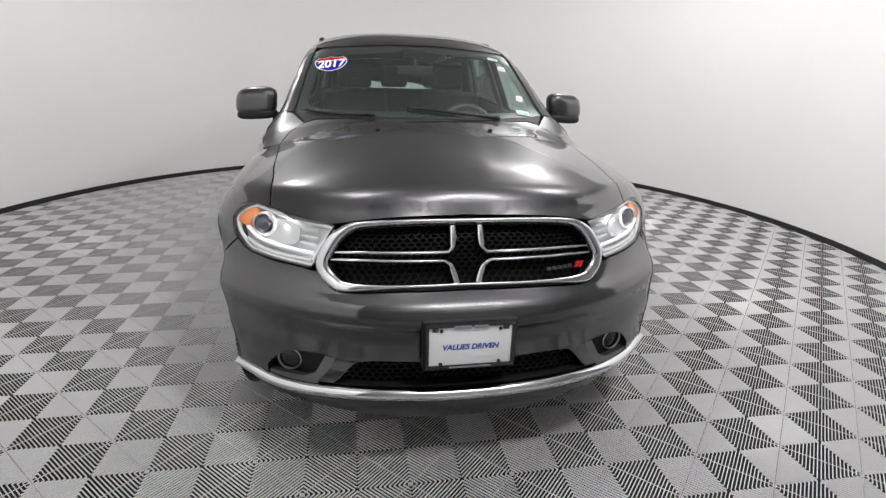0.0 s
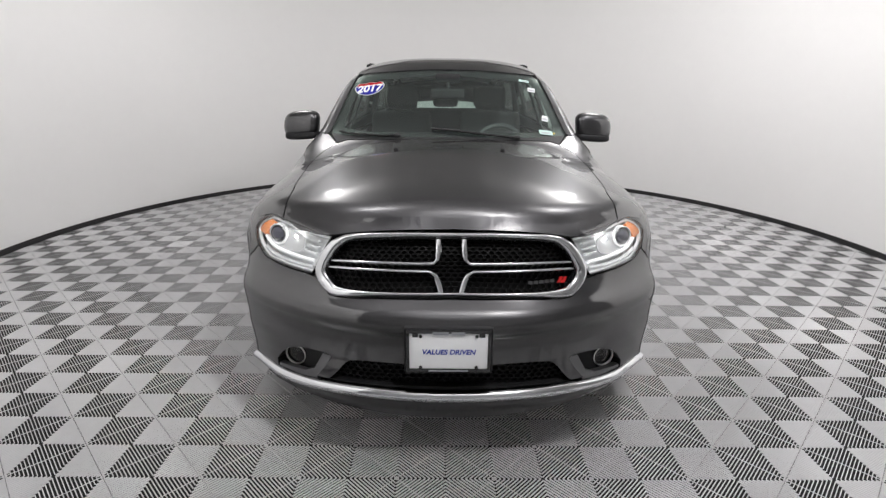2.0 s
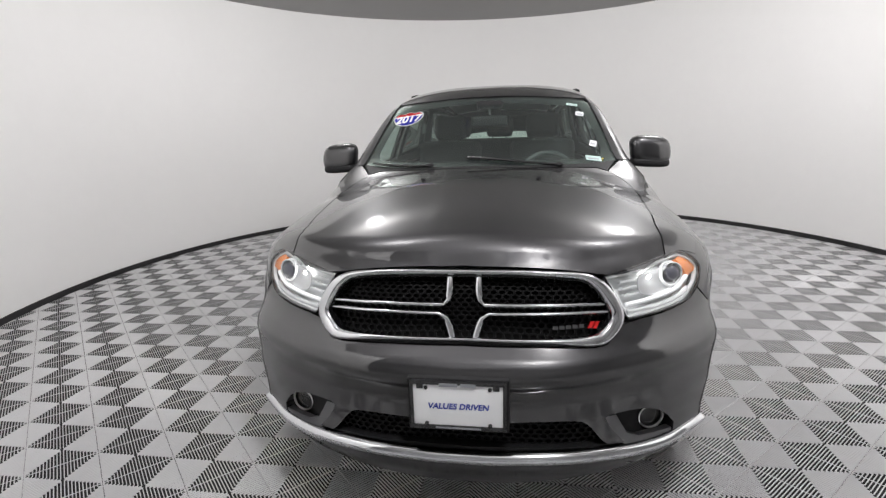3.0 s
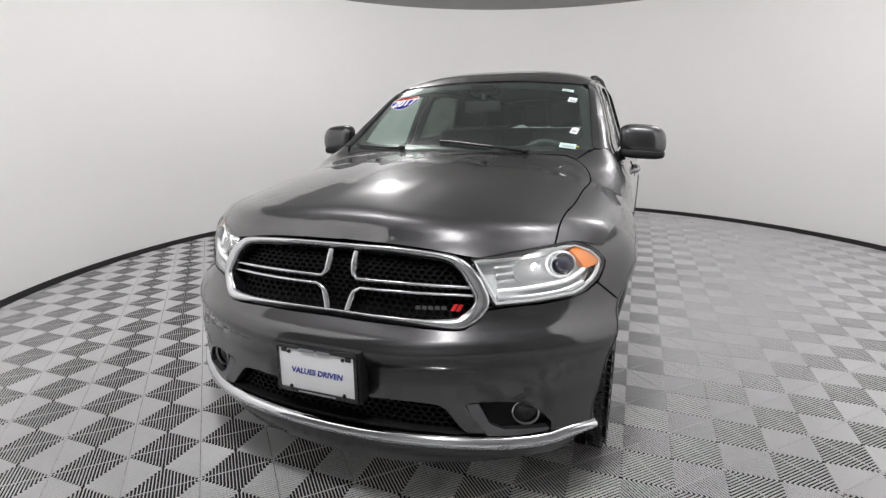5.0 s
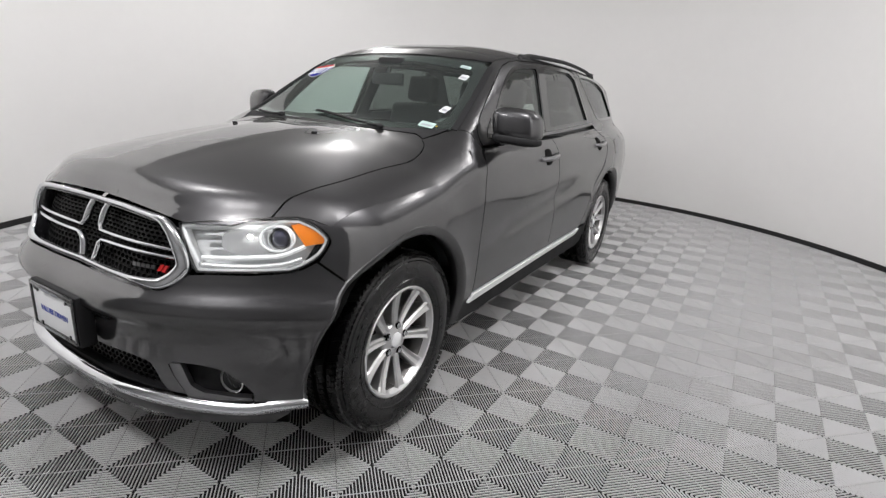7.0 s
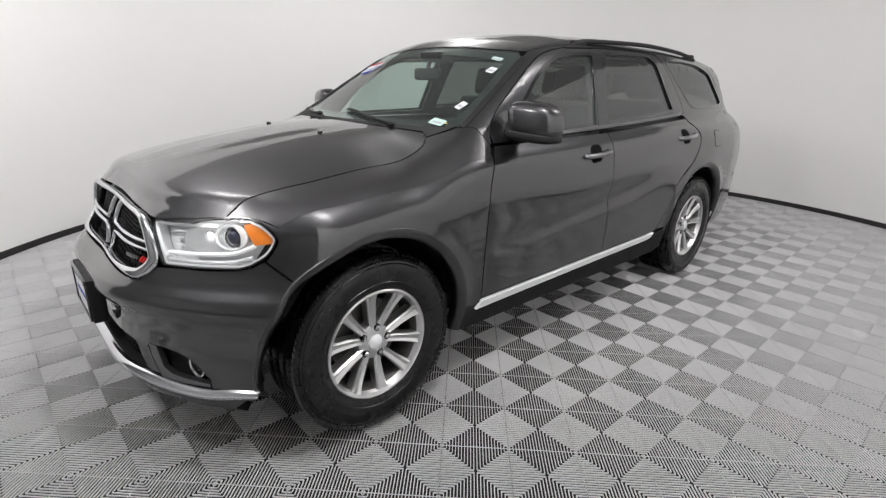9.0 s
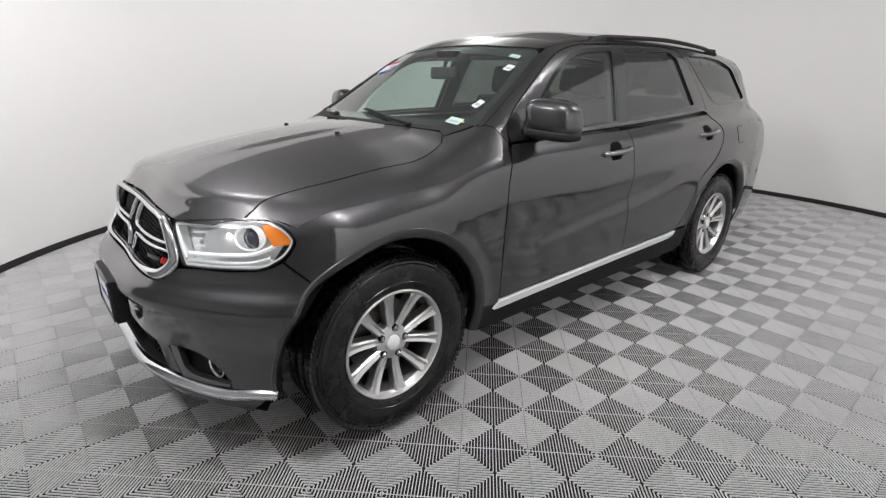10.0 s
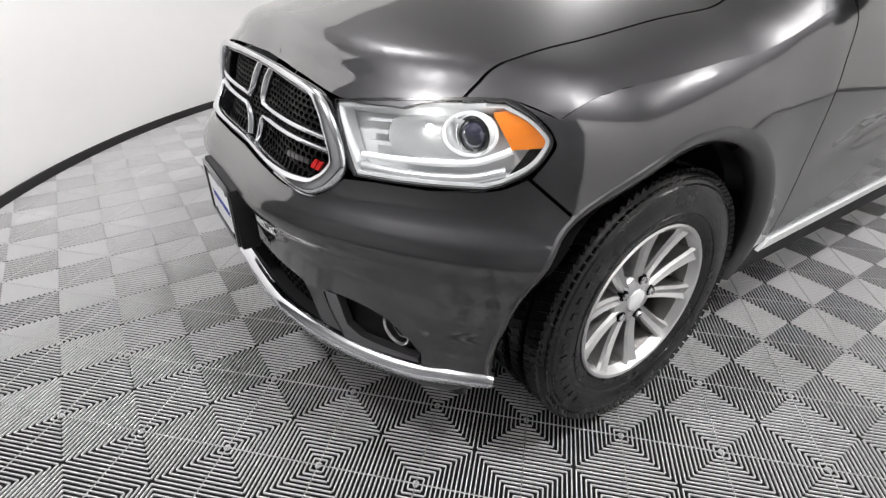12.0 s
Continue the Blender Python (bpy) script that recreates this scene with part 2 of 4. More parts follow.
def tube(bm, pts, r, seg=8, closed=False):
    """A round bar along points."""
    pts = [Vector(p) for p in pts]
    rings = []
    for i, p in enumerate(pts):
        if closed:
            d = (pts[(i + 1) % len(pts)] - pts[i - 1]).normalized()
        else:
            d = (pts[min(i + 1, len(pts) - 1)] - pts[max(i - 1, 0)]).normalized()
        q = d.to_track_quat("Z", "Y")
        rr = r[i] if isinstance(r, (list, tuple)) else r
        rings.append([bm.verts.new(p + q @ Vector((rr * math.cos(a), rr * math.sin(a), 0))) for a in (2 * math.pi * k / seg for k in range(seg))])
    pairs = list(zip(rings, rings[1:])) + ([(rings[-1], rings[0])] if closed else [])
    for a, b in pairs:
        for k in range(seg):
            bm.faces.new((a[k], a[(k + 1) % seg], b[(k + 1) % seg], b[k]))
    if not closed:
        bm.faces.new(rings[0][::-1])
        bm.faces.new(rings[-1])


def curve_through(pts, n=6):
    """A smooth open line through points (Catmull-Rom), any dimension."""
    p = [np.array(q, float) for q in pts]
    p = [2 * p[0] - p[1]] + p + [2 * p[-1] - p[-2]]
    out = []
    for a, b, c, d in zip(p, p[1:], p[2:], p[3:]):
        for k in range(n):
            t = k / n
            out.append(.5 * (2 * b + (c - a) * t + (2 * a - 5 * b + 4 * c - d) * t * t + (3 * b - a - 3 * c + d) * t**3))
    out.append(p[-2])
    return [tuple(q) for q in out]


def rounded(pts, r, n=5):
    """A closed outline with its corners rounded to about r."""
    out = []
    for i in range(len(pts)):
        a, b, c = (np.array(pts[(i + k) % len(pts)], float) for k in (-1, 0, 1))
        la, lc = np.linalg.norm(a - b), np.linalg.norm(c - b)
        s = min(r, .45 * la, .45 * lc)
        p, q = b + (a - b) / la * s, b + (c - b) / lc * s
        for k in range(n + 1):
            t = k / n
            out.append(tuple((1 - t) ** 2 * p + 2 * t * (1 - t) * b + t * t * q))
    return out


def arc(cx, cy, r, a0, a1, n=24):
    return [(cx + r * math.cos(radians(a0 + (a1 - a0) * k / n)), cy + r * math.sin(radians(a0 + (a1 - a0) * k / n))) for k in range(n + 1)]


def march(o, d, length):
    """The first place where rays from outside meet the skin."""
    ks = np.linspace(0, length, 180)
    f = skin(o[:, 0:1] + d[:, 0:1] * ks, o[:, 1:2] + d[:, 1:2] * ks, o[:, 2:3] + d[:, 2:3] * ks)
    inside = f < 0
    i = np.where(inside.any(1), inside.argmax(1), f.argmin(1))
    lo, hi = ks[np.maximum(i - 1, 0)], ks[i]
    for _ in range(22):
        mid = (lo + hi) / 2
        p = o + d * mid[:, None]
        s = skin(p[:, 0], p[:, 1], p[:, 2]) < 0
        lo, hi = np.where(s, lo, mid), np.where(s, mid, hi)
    return o + d * hi[:, None]


def normals(p):
    h = 1.5e-3
    g = np.stack([skin(p[:, 0] + h * a, p[:, 1] + h * b, p[:, 2] + h * c) - skin(p[:, 0] - h * a, p[:, 1] - h * b, p[:, 2] - h * c)
                  for a, b, c in ((1, 0, 0), (0, 1, 0), (0, 0, 1))], 1)
    return g / np.linalg.norm(g, axis=1)[:, None]


FRONT_Y, REAR_Y = .35, 3.0


def from_side(u):
    o = np.stack([np.full(len(u), 1.25), u[:, 0], u[:, 1]], 1)
    return march(o, np.tile([-1.0, 0, 0], (len(u), 1)), 1.25)


def from_top(u):
    o = np.stack([u[:, 0], u[:, 1], np.full(len(u), 2.0)], 1)
    return march(o, np.tile([0, 0, -1.0], (len(u), 1)), 1.6)


def from_front(u):
    d = np.stack([np.sin(u[:, 0]), -np.cos(u[:, 0]), 0 * u[:, 0]], 1)
    o = np.array([0, FRONT_Y, 0]) + 1.7 * d + np.stack([0 * u[:, 1], 0 * u[:, 1], u[:, 1]], 1)
    return march(o, -d, 1.6)


def from_rear(u):
    d = np.stack([np.sin(u[:, 0]), np.cos(u[:, 0]), 0 * u[:, 0]], 1)
    o = np.array([0, REAR_Y, 0]) + 1.7 * d + np.stack([0 * u[:, 1], 0 * u[:, 1], u[:, 1]], 1)
    return march(o, -d, 1.6)


def fr(x, z):
    """A place on the car's front, by x and height, as angle and height for from_front."""
    z = z - float(flat_nose(x)) * (1.42 - z) / 2.1
    p = march(np.array([[x, -1.4, z]]), np.array([[0, 1.0, 0]]), 1.6)[0]
    return (math.atan2(p[0], FRONT_Y - p[1]), z)


def fs(y, z):
    """The same from y and height, on the side."""
    p = from_side(np.array([[y, z]]))[0]
    return (math.atan2(p[0], FRONT_Y - p[1]), z)


def fr_all(pts):
    return [fr(x, z) for x, z in pts]


def panel(name, outline, view, mat, parent, offset=0.0, thick=.012, step=.05, side=1, holes=(), label="", lift=None, cuts=(), calm=0):
    """A sheet that follows the car's skin inside an outline of the given view, with its edges turned in."""
    bm = bmesh.new()
    for ring in (outline, *holes):
        pts = []
        for a, b in zip(ring, [*ring[1:], ring[0]]):
            n = max(1, math.ceil(math.dist(a, b) / step))
            pts += [(a[0] + (b[0] - a[0]) * k / n, a[1] + (b[1] - a[1]) * k / n) for k in range(n)]
        vs = []
        for p in pts:
            if not vs or (vs[-1].co - Vector((*p, 0))).length > 4e-4:
                vs.append(bm.verts.new((*p, 0)))
        if (vs[0].co - vs[-1].co).length < 4e-4:
            bm.verts.remove(vs.pop())
        for a, b in zip(vs, [*vs[1:], vs[0]]):
            bm.edges.new((a, b))
    bmesh.ops.triangle_fill(bm, use_beauty=True, use_dissolve=False, edges=bm.edges[:], normal=(0, 0, 1))
    xs, ys = [p[0] for p in outline], [p[1] for p in outline]
    for axis, lo, hi in ((0, min(xs), max(xs)), (1, min(ys), max(ys))):
        for k in range(1, int((hi - lo) / step) + 1):
            co, no = [0, 0, 0], [0, 0, 0]
            co[axis], no[axis] = lo + k * step, 1
            bmesh.ops.bisect_plane(bm, geom=bm.verts[:] + bm.edges[:] + bm.faces[:], plane_co=co, plane_no=no, dist=1e-5)
    for axis, lo, hi, gap in cuts:
        for k in range(int((hi - lo) / gap) + 1):
            co, no = [0, 0, 0], [0, 0, 0]
            co[axis], no[axis] = lo + k * gap + 1e-4, 1
            bmesh.ops.bisect_plane(bm, geom=bm.verts[:] + bm.edges[:] + bm.faces[:], plane_co=co, plane_no=no, dist=1e-5)
    bm.verts.index_update()
    uv = np.array([v.co[:2] for v in bm.verts])
    faces = [[v.index for v in f.verts] for f in bm.faces]
    rim = [(e.verts[0].index, e.verts[1].index, e.link_faces[0]) for e in bm.edges if len(e.link_faces) == 1]
    order = []
    for a, b, f in rim:
        idx = [v.index for v in f.verts]
        order.append((a, b) if idx[(idx.index(a) + 1) % len(idx)] == b else (b, a))
    bm.free()
    p = view(uv)
    nm = normals(p)
    for _ in range(calm):      # evens out the shading
        mean = nm.copy()
        for f in faces:
            mean[f] += nm[f].mean(0)
        nm = mean / np.linalg.norm(mean, axis=1)[:, None]
    p = p + nm * (offset + (lift(uv)[:, None] if lift else 0))
    if len(faces):
        a, b, c = (p[[f[k] for f in faces]] for k in range(3))
        turn = np.einsum("ij,ij->i", np.cross(b - a, c - a), nm[[f[0] for f in faces]]).sum() < 0
    else:
        turn = False
    flip = turn != (side < 0)
    s = np.array([side, 1, 1])
    p, nm = p * s, nm * s
    base = len(p)
    verts = [tuple(q) for q in p]
    used = sorted({i for e in order for i in e})
    lower = {i: base + k for k, i in enumerate(used)}
    verts += [tuple(p[i] - nm[i] * thick) for i in used]
    skirts = [(b, a, lower[a], lower[b]) for a, b in order] if thick else []
    every = [f[::-1] if flip else f for f in faces] + [list(f[::-1]) if flip else list(f) for f in skirts]
    me = bpy.data.meshes.new(name)
    me.from_pydata(verts, [], every)
    me.polygons.foreach_set("use_smooth", [k < len(faces) for k in range(len(every))])
    custom = []
    for f in me.polygons:
        for li in f.loop_indices:
            custom.append(tuple(nm[me.loops[li].vertex_index]) if f.index < len(faces) else (0, 0, 0))
    me.normals_split_custom_set(custom)
    me.materials.append(mat)
    ob = new(name, me)
    if parent:
        ob.parent = parent
    if label:
        ob["label"] = label
    return ob


def rail(name, path, half, depth, offset, mat, parent, side=1, closed=False, label=""):
    """A rounded bright strip along a line on the car's front."""
    p = from_front(np.array(path))
    n = normals(p)
    t = np.roll(p, -1, 0) - np.roll(p, 1, 0)
    if not closed:
        t[0], t[-1] = p[1] - p[0], p[-1] - p[-2]
    t /= np.linalg.norm(t, axis=1)[:, None]
    b = np.cross(n, t)
    bm = bmesh.new()
    rows = []
    for k in range(len(p)):
        h = half[k] if isinstance(half, (list, tuple)) else half
        rows.append([bm.verts.new((p[k] + b[k] * h * math.cos(a) + n[k] * (offset + depth * math.sin(a))) * np.array([side, 1, 1])) for a in (radians(-40 + 260 * q / 14) for q in range(15))])
    for r, s in list(zip(rows, rows[1:])) + ([(rows[-1], rows[0])] if closed else []):
        for k in range(14):
            bm.faces.new((r[k], r[k + 1], s[k + 1], s[k]))
    if not closed:
        bm.faces.new(rows[0])
        bm.faces.new(rows[-1][::-1])
    bmesh.ops.recalc_face_normals(bm, faces=bm.faces[:])
    return part(name, bm, mat, parent, label)


def both(name, outline, view, mat, parent, **more):
    """The panel on both sides of the car."""
    return [panel(name, outline, view, mat, parent, side=s, **more) for s in (1, -1)]


def words(name, text, size, mat, m, parent, depth=.0006, shear=0.0):
    """Lettering in the built-in font as a mesh, centred, in the x-y plane of m."""
    cu = bpy.data.curves.new(name, "FONT")
    cu.body, cu.size, cu.align_x, cu.align_y, cu.extrude, cu.shear, cu.offset = text, size, "CENTER", "CENTER", depth, shear, size * .028
    tmp = bpy.data.objects.new(name, cu)
    scene.collection.objects.link(tmp)
    me = bpy.data.meshes.new_from_object(tmp.evaluated_get(bpy.context.evaluated_depsgraph_get()))
    bpy.data.objects.remove(tmp)
    bpy.data.curves.remove(cu)
    me.materials.clear()
    me.materials.append(mat)
    ob = new(name, me)
    ob.parent = parent
    ob.matrix_local = m
    return ob


# ---- the room ----
def wall_at(a, r=0.0):
    return ((ROOM_A + r) * math.cos(a), ROOM_Y + (ROOM_B + r) * math.sin(a))


GAP_FROM, GAP_TO = radians(-45), radians(-106)      # the wide opening by which the car came in
WALL_ANGLES = [GAP_FROM + (2 * math.pi - (GAP_FROM - GAP_TO)) * k / 150 for k in range(151)]


def round_wall(name, z0, z1, r0, r1, mat, label, category):
    bm = bmesh.new()
    rows = []
    for a in WALL_ANGLES:
        (x0, y0), (x1, y1) = wall_at(a, r0), wall_at(a, r1)
        rows.append([bm.verts.new(c) for c in ((x0, y0, z0), (x0, y0, z1), (x1, y1, z1), (x1, y1, z0))])
    for p, q in zip(rows, rows[1:]):
        for k in range(4):
            bm.faces.new((p[k], p[(k + 1) % 4], q[(k + 1) % 4], q[k]))
    bm.faces.new(rows[0])
    bm.faces.new(rows[-1][::-1])
    bmesh.ops.recalc_face_normals(bm, faces=bm.faces[:])
    return tagged(part(name, bm, mat), label, category, kind="structure")


round_wall("wall_round", 0, ROOM_H, 0, .09, WALL, "smooth white curved wall of the photo booth", "wall")
round_wall("baseboard", 0, .055, -.014, -.001, SKIRT, "thin black skirting along the foot of the white wall", "skirting")

bm = bmesh.new()
low, high = ([bm.verts.new((*wall_at(2 * math.pi * k / 160, .12), z)) for k in range(160)] for z in (ROOM_H + .003, ROOM_H + .063))
bm.faces.new(low[::-1])
bm.faces.new(high)
for k in range(160):
    bm.faces.new((low[k - 1], low[k], high[k], high[k - 1]))
tagged(part("ceiling", bm, CEILING, smooth=False), "flat grey ceiling over the booth", "ceiling", kind="structure")

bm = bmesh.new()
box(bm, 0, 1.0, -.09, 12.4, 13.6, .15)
tagged(part("ground", bm, SHADED_BASE, smooth=False), "base under the ribbed floor tiles, blackened to stand for shade", "floor", kind="structure")


# Unseen walls, made up to close the opening and tone the car's reflections.
def unseen_wall(name, cx, cy, sx, sy):
    bm = bmesh.new()
    box(bm, cx, cy, ROOM_H / 2, sx, sy, ROOM_H)
    return tagged(part(name, bm, UNSEEN_WALL, smooth=False), "plain grey wall added out of view before the booth", "wall", kind="structure")


unseen_wall("unseen_wall_south", 0, -5.35, 11.0, .12)
unseen_wall("unseen_wall_west", -5.0, .3, .12, 11.2)
unseen_wall("unseen_wall_east", 5.0, .3, .12, 11.2)
# Unseen ceiling, added in white to brighten reflections in the car's front.
bm = bmesh.new()
box(bm, 0, -3.5, ROOM_H + .16, 10.2, 5.6, .08)
tagged(part("ceiling", bm, WALL, smooth=False), "flat white ceiling added out of view before the booth", "ceiling", kind="structure")


def globe_lamp(x, y, z, radius):
    t = thing("globe_lamp", "opal glass globe lamp on a short stem, added out of view, switched on", "lamp", pose(x, y, z), group="globe lamps under the ceiling")
    bm = bmesh.new()
    lathe(bm, [(.001, 0), (.06, 0), (.065, -.012), (.018, -.022), (.012, -.10), (.03, -.115), (.035, -.13), (.001, -.131)], 28, Matrix.Rotation(radians(90), 4, "Y") @ Matrix.Scale(-1, 4, (1, 0, 0)))
    part("stem", bm, WHITE_CARD, t, "white lamp stem")
    bm = bmesh.new()
    bmesh.ops.create_uvsphere(bm, u_segments=32, v_segments=20, radius=radius, matrix=Matrix.Translation((0, 0, LAMP_Z - radius - ROOM_H)))
    globe = part("globe", bm, LAMP, t, "glowing opal globe")
    globe.visible_shadow = False
    return t


for lx, ly, share, radius in LAMP_SPOTS:
    globe_lamp(lx, ly, ROOM_H, radius)


# ---- the car ----
CAR_AT = Matrix.Translation((-.028, -.01, .026))
car = thing("car", "dark grey metallic three-row SUV parked on the ribbed floor", "car", CAR_AT)
ARCH = .512
AXLES = ((0.0, "front"), (3.042, "rear"))


def top_line(pts):
    """Places on the top skin, as (y, z) for the side view."""
    p = from_top(np.array(pts))
    return [(q[1], q[2]) for q in p]


# bonnet
hood_cut = curve_through([(.704, -.500), (.712, -.309), (.728, -.18), (.738, .03), (.750, .20), (.734, .318), (.700, .407), (.652, .458)], 4)
hood_half = [(0, -.669), *curve_through([(.12, -.675), (.28, -.683), (.42, -.675), (.52, -.647), (.62, -.587)], 4), *hood_cut, *curve_through([(.60, .478), (.45, .44), (.25, .395), (0, .375)], 4)]
hood_outline = hood_half + [(-x, y) for x, y in hood_half[-2:0:-1]]


bonnet = panel("bonnet", hood_outline, from_top, PAINT, car, step=.03, cuts=((1, -.682, -.46, .007), (0, -.74, .74, .011)), calm=12, label="long grey bonnet with a raised middle")

# front wings
wing_top = [(y, z) for y, z in top_line([(x + .006, y) for x, y in hood_cut])]
shoulder = [(float(from_side(np.array([[-.43, .975]]))[0, 0]), -.43), *curve_through([(.855, -.37), (.890, -.2), (.903, 0), (.901, .3), (.895, .52), (.888, .662)], 4)]
wing = [*top_line(shoulder), *curve_through([(.66, 1.10), (.615, .98), (.598, .85), (.596, .60), (.61, .445)], 4),
        (.612, .40), *arc(-.008, .387, ARCH, 2, 128, 40), (-.356, .757), (-.424, .832), *curve_through([(-.404, .862), (-.386, .892), (-.383, .908), (-.391, .933), (-.409, .958), (-.43, .975)], 4)[:-1]]
both("front_wing", wing, from_side, PAINT, car, step=.04)
cut_out = [(x + .006, y) for x, y in hood_cut]
both("wing_shoulder", [*cut_out, (.735, .598), (.862, .678), *shoulder[::-1]], from_top, PAINT, car, step=.011, calm=30)

# doors
belt = curve_through([(.70, 1.165), (1.2, 1.175), (1.72, 1.188), (2.3, 1.21), (2.80, 1.235)], 6)
door_front = [(.70, 1.158), *curve_through([(.667, 1.10), (.621, .98), (.604, .85), (.602, .60), (.616, .445)], 4), (.618, .425), (1.70, .445), (1.684, .60), (1.675, .8), (1.685, 1.0), (1.712, 1.17)]
door_rear = [(1.718, 1.17), (1.691, 1.0), (1.681, .8), (1.690, .60), (1.706, .445), (2.37, .458), *curve_through([(2.40, .47), (2.50, .62), (2.585, .775), (2.66, .845), (2.79, .925), (2.895, 1.02), (2.93, 1.12), (2.87, 1.215)], 4)]


for s in (1, -1):
    for outline, rear in ((door_front, 0), (door_rear, 1)):
        door = panel("door", outline, from_side, PAINT, car, step=.025, side=s, label="grey rear door" if rear else "grey front door")
        hy, hz = (2.70, 1.104) if rear else (1.52, 1.07)
        hx = float(from_side(np.array([[hy, hz]]))[0, 0])
        bm = bmesh.new()
        pts = curve_through([(hx - .004, hy - .125, hz - .008), (hx + .022, hy - .10, hz - .006), (hx + .033, hy, hz), (hx + .022, hy + .10, hz + .006), (hx - .004, hy + .125, hz + .008)], 5)
        tube(bm, [(s * a, b, c) for a, b, c in pts], [.011, *([.0145] * (len(pts) - 2)), .011], 10)
        part("door_handle", bm, HANDLE, door, "grey pull handle")
        cup = rounded([(hy - .068, hz - .050), (hy + .048, hz - .044), (hy + .050, hz + .050), (hy - .060, hz + .046)], .036)
        panel("handle_cup", cup, from_side, VOID, door, offset=.0020, thick=.004, step=.05, side=s)

# sides above the waist and rear quarters, with the window openings
win_front = [(.88, 1.195), *curve_through([(.99, 1.33), (1.187, 1.495), (1.36, 1.575), (1.50, 1.602)], 5), (1.728, 1.614), (1.645, 1.215)]
win_rear = [(1.755, 1.232), (1.855, 1.62), *curve_through([(2.15, 1.634), (2.44, 1.635)], 3), (2.53, 1.59), (2.68, 1.278)]
win_quarter = [(3.00, 1.315), (2.70, 1.60), (2.73, 1.622), *curve_through([(3.05, 1.625), (3.33, 1.605), (3.55, 1.55)], 4), (3.78, 1.325), (3.74, 1.302), (3.12, 1.288)]
win_front, win_rear, win_quarter = rounded(win_front, .018, 3), rounded(win_rear, .022, 3), rounded(win_quarter, .045, 4)
screen_edge = [(.725, .605), (.708, .70), (.672, .92), (.632, 1.14)]
roof_edge = [(.618, 1.20), (.622, 1.5), (.625, 2.1), (.62, 2.7), (.60, 3.3), (.565, 3.72), (.54, 3.86)]
seam_line = curve_through([(.706, 1.205), (.735, 1.25), (.80, 1.315), (.90, 1.385), (1.092, 1.510), (1.226, 1.580), (1.36, 1.618), (1.492, 1.640)], 4)
seam_low = [(y + .004, z - .003) for y, z in seam_line]
upper = [*seam_low, *top_line(curve_through([(x + .004, y) for x, y in roof_edge[1:]], 4)),
         *curve_through([(3.94, 1.50), (4.0, 1.3), (4.02, 1.1), (4.01, .86)], 4), (3.80, .66), (3.56, .62), *arc(3.034, .387, ARCH, 27, 171, 44),
         *[(y + .006, z) for y, z in curve_through([(2.405, .468), (2.50, .62), (2.585, .775), (2.652, .83), (2.80, .922), (2.90, 1.02), (2.941, 1.12), (2.876, 1.22), (2.80, 1.245)], 4)],
         *[(y, z + .006) for y, z in belt[::-1]][1:-1], (.708, 1.172)]
both("body_side", upper, from_side, PAINT, car, step=.05, cuts=((0, .70, 1.02, .012), (1, 1.165, 1.34, .010)), holes=(win_front, win_rear, win_quarter))

seam_top = [(float(p[0]), float(p[1])) for p in from_side(np.array(seam_line))]
both("screen_pillar", [(.738, .604), *curve_through([(x + .006, y) for x, y in screen_edge], 4)[1:], *curve_through([(x + .004, y) for x, y in roof_edge[:2]], 4), *seam_top[::-1], (.864, .684)], from_top, PAINT, car, step=.014, cuts=((0, .74, .87, .006),), calm=30, label="grey windscreen pillar")

trim_line = curve_through(screen_edge, 4)
both("screen_trim", [*[(x + .001, y) for x, y in trim_line], *[(x + .036, y) for x, y in trim_line[::-1]]], from_top, BLACK, car, offset=.0035, thick=.006, step=.03, label="black moulding between windscreen and pillar")


def grown(pts, d):
    """An outline moved outwards by d (inwards where negative)."""
    p = np.array(pts)
    area = np.sum(p[:, 0] * np.roll(p[:, 1], -1) - np.roll(p[:, 0], -1) * p[:, 1])
    t = np.roll(p, -1, 0) - np.roll(p, 1, 0)
    n = np.stack([t[:, 1], -t[:, 0]], 1) / np.maximum(np.linalg.norm(t, axis=1), 1e-9)[:, None]
    return [tuple(q) for q in p + n * d * (1 if area > 0 else -1)]


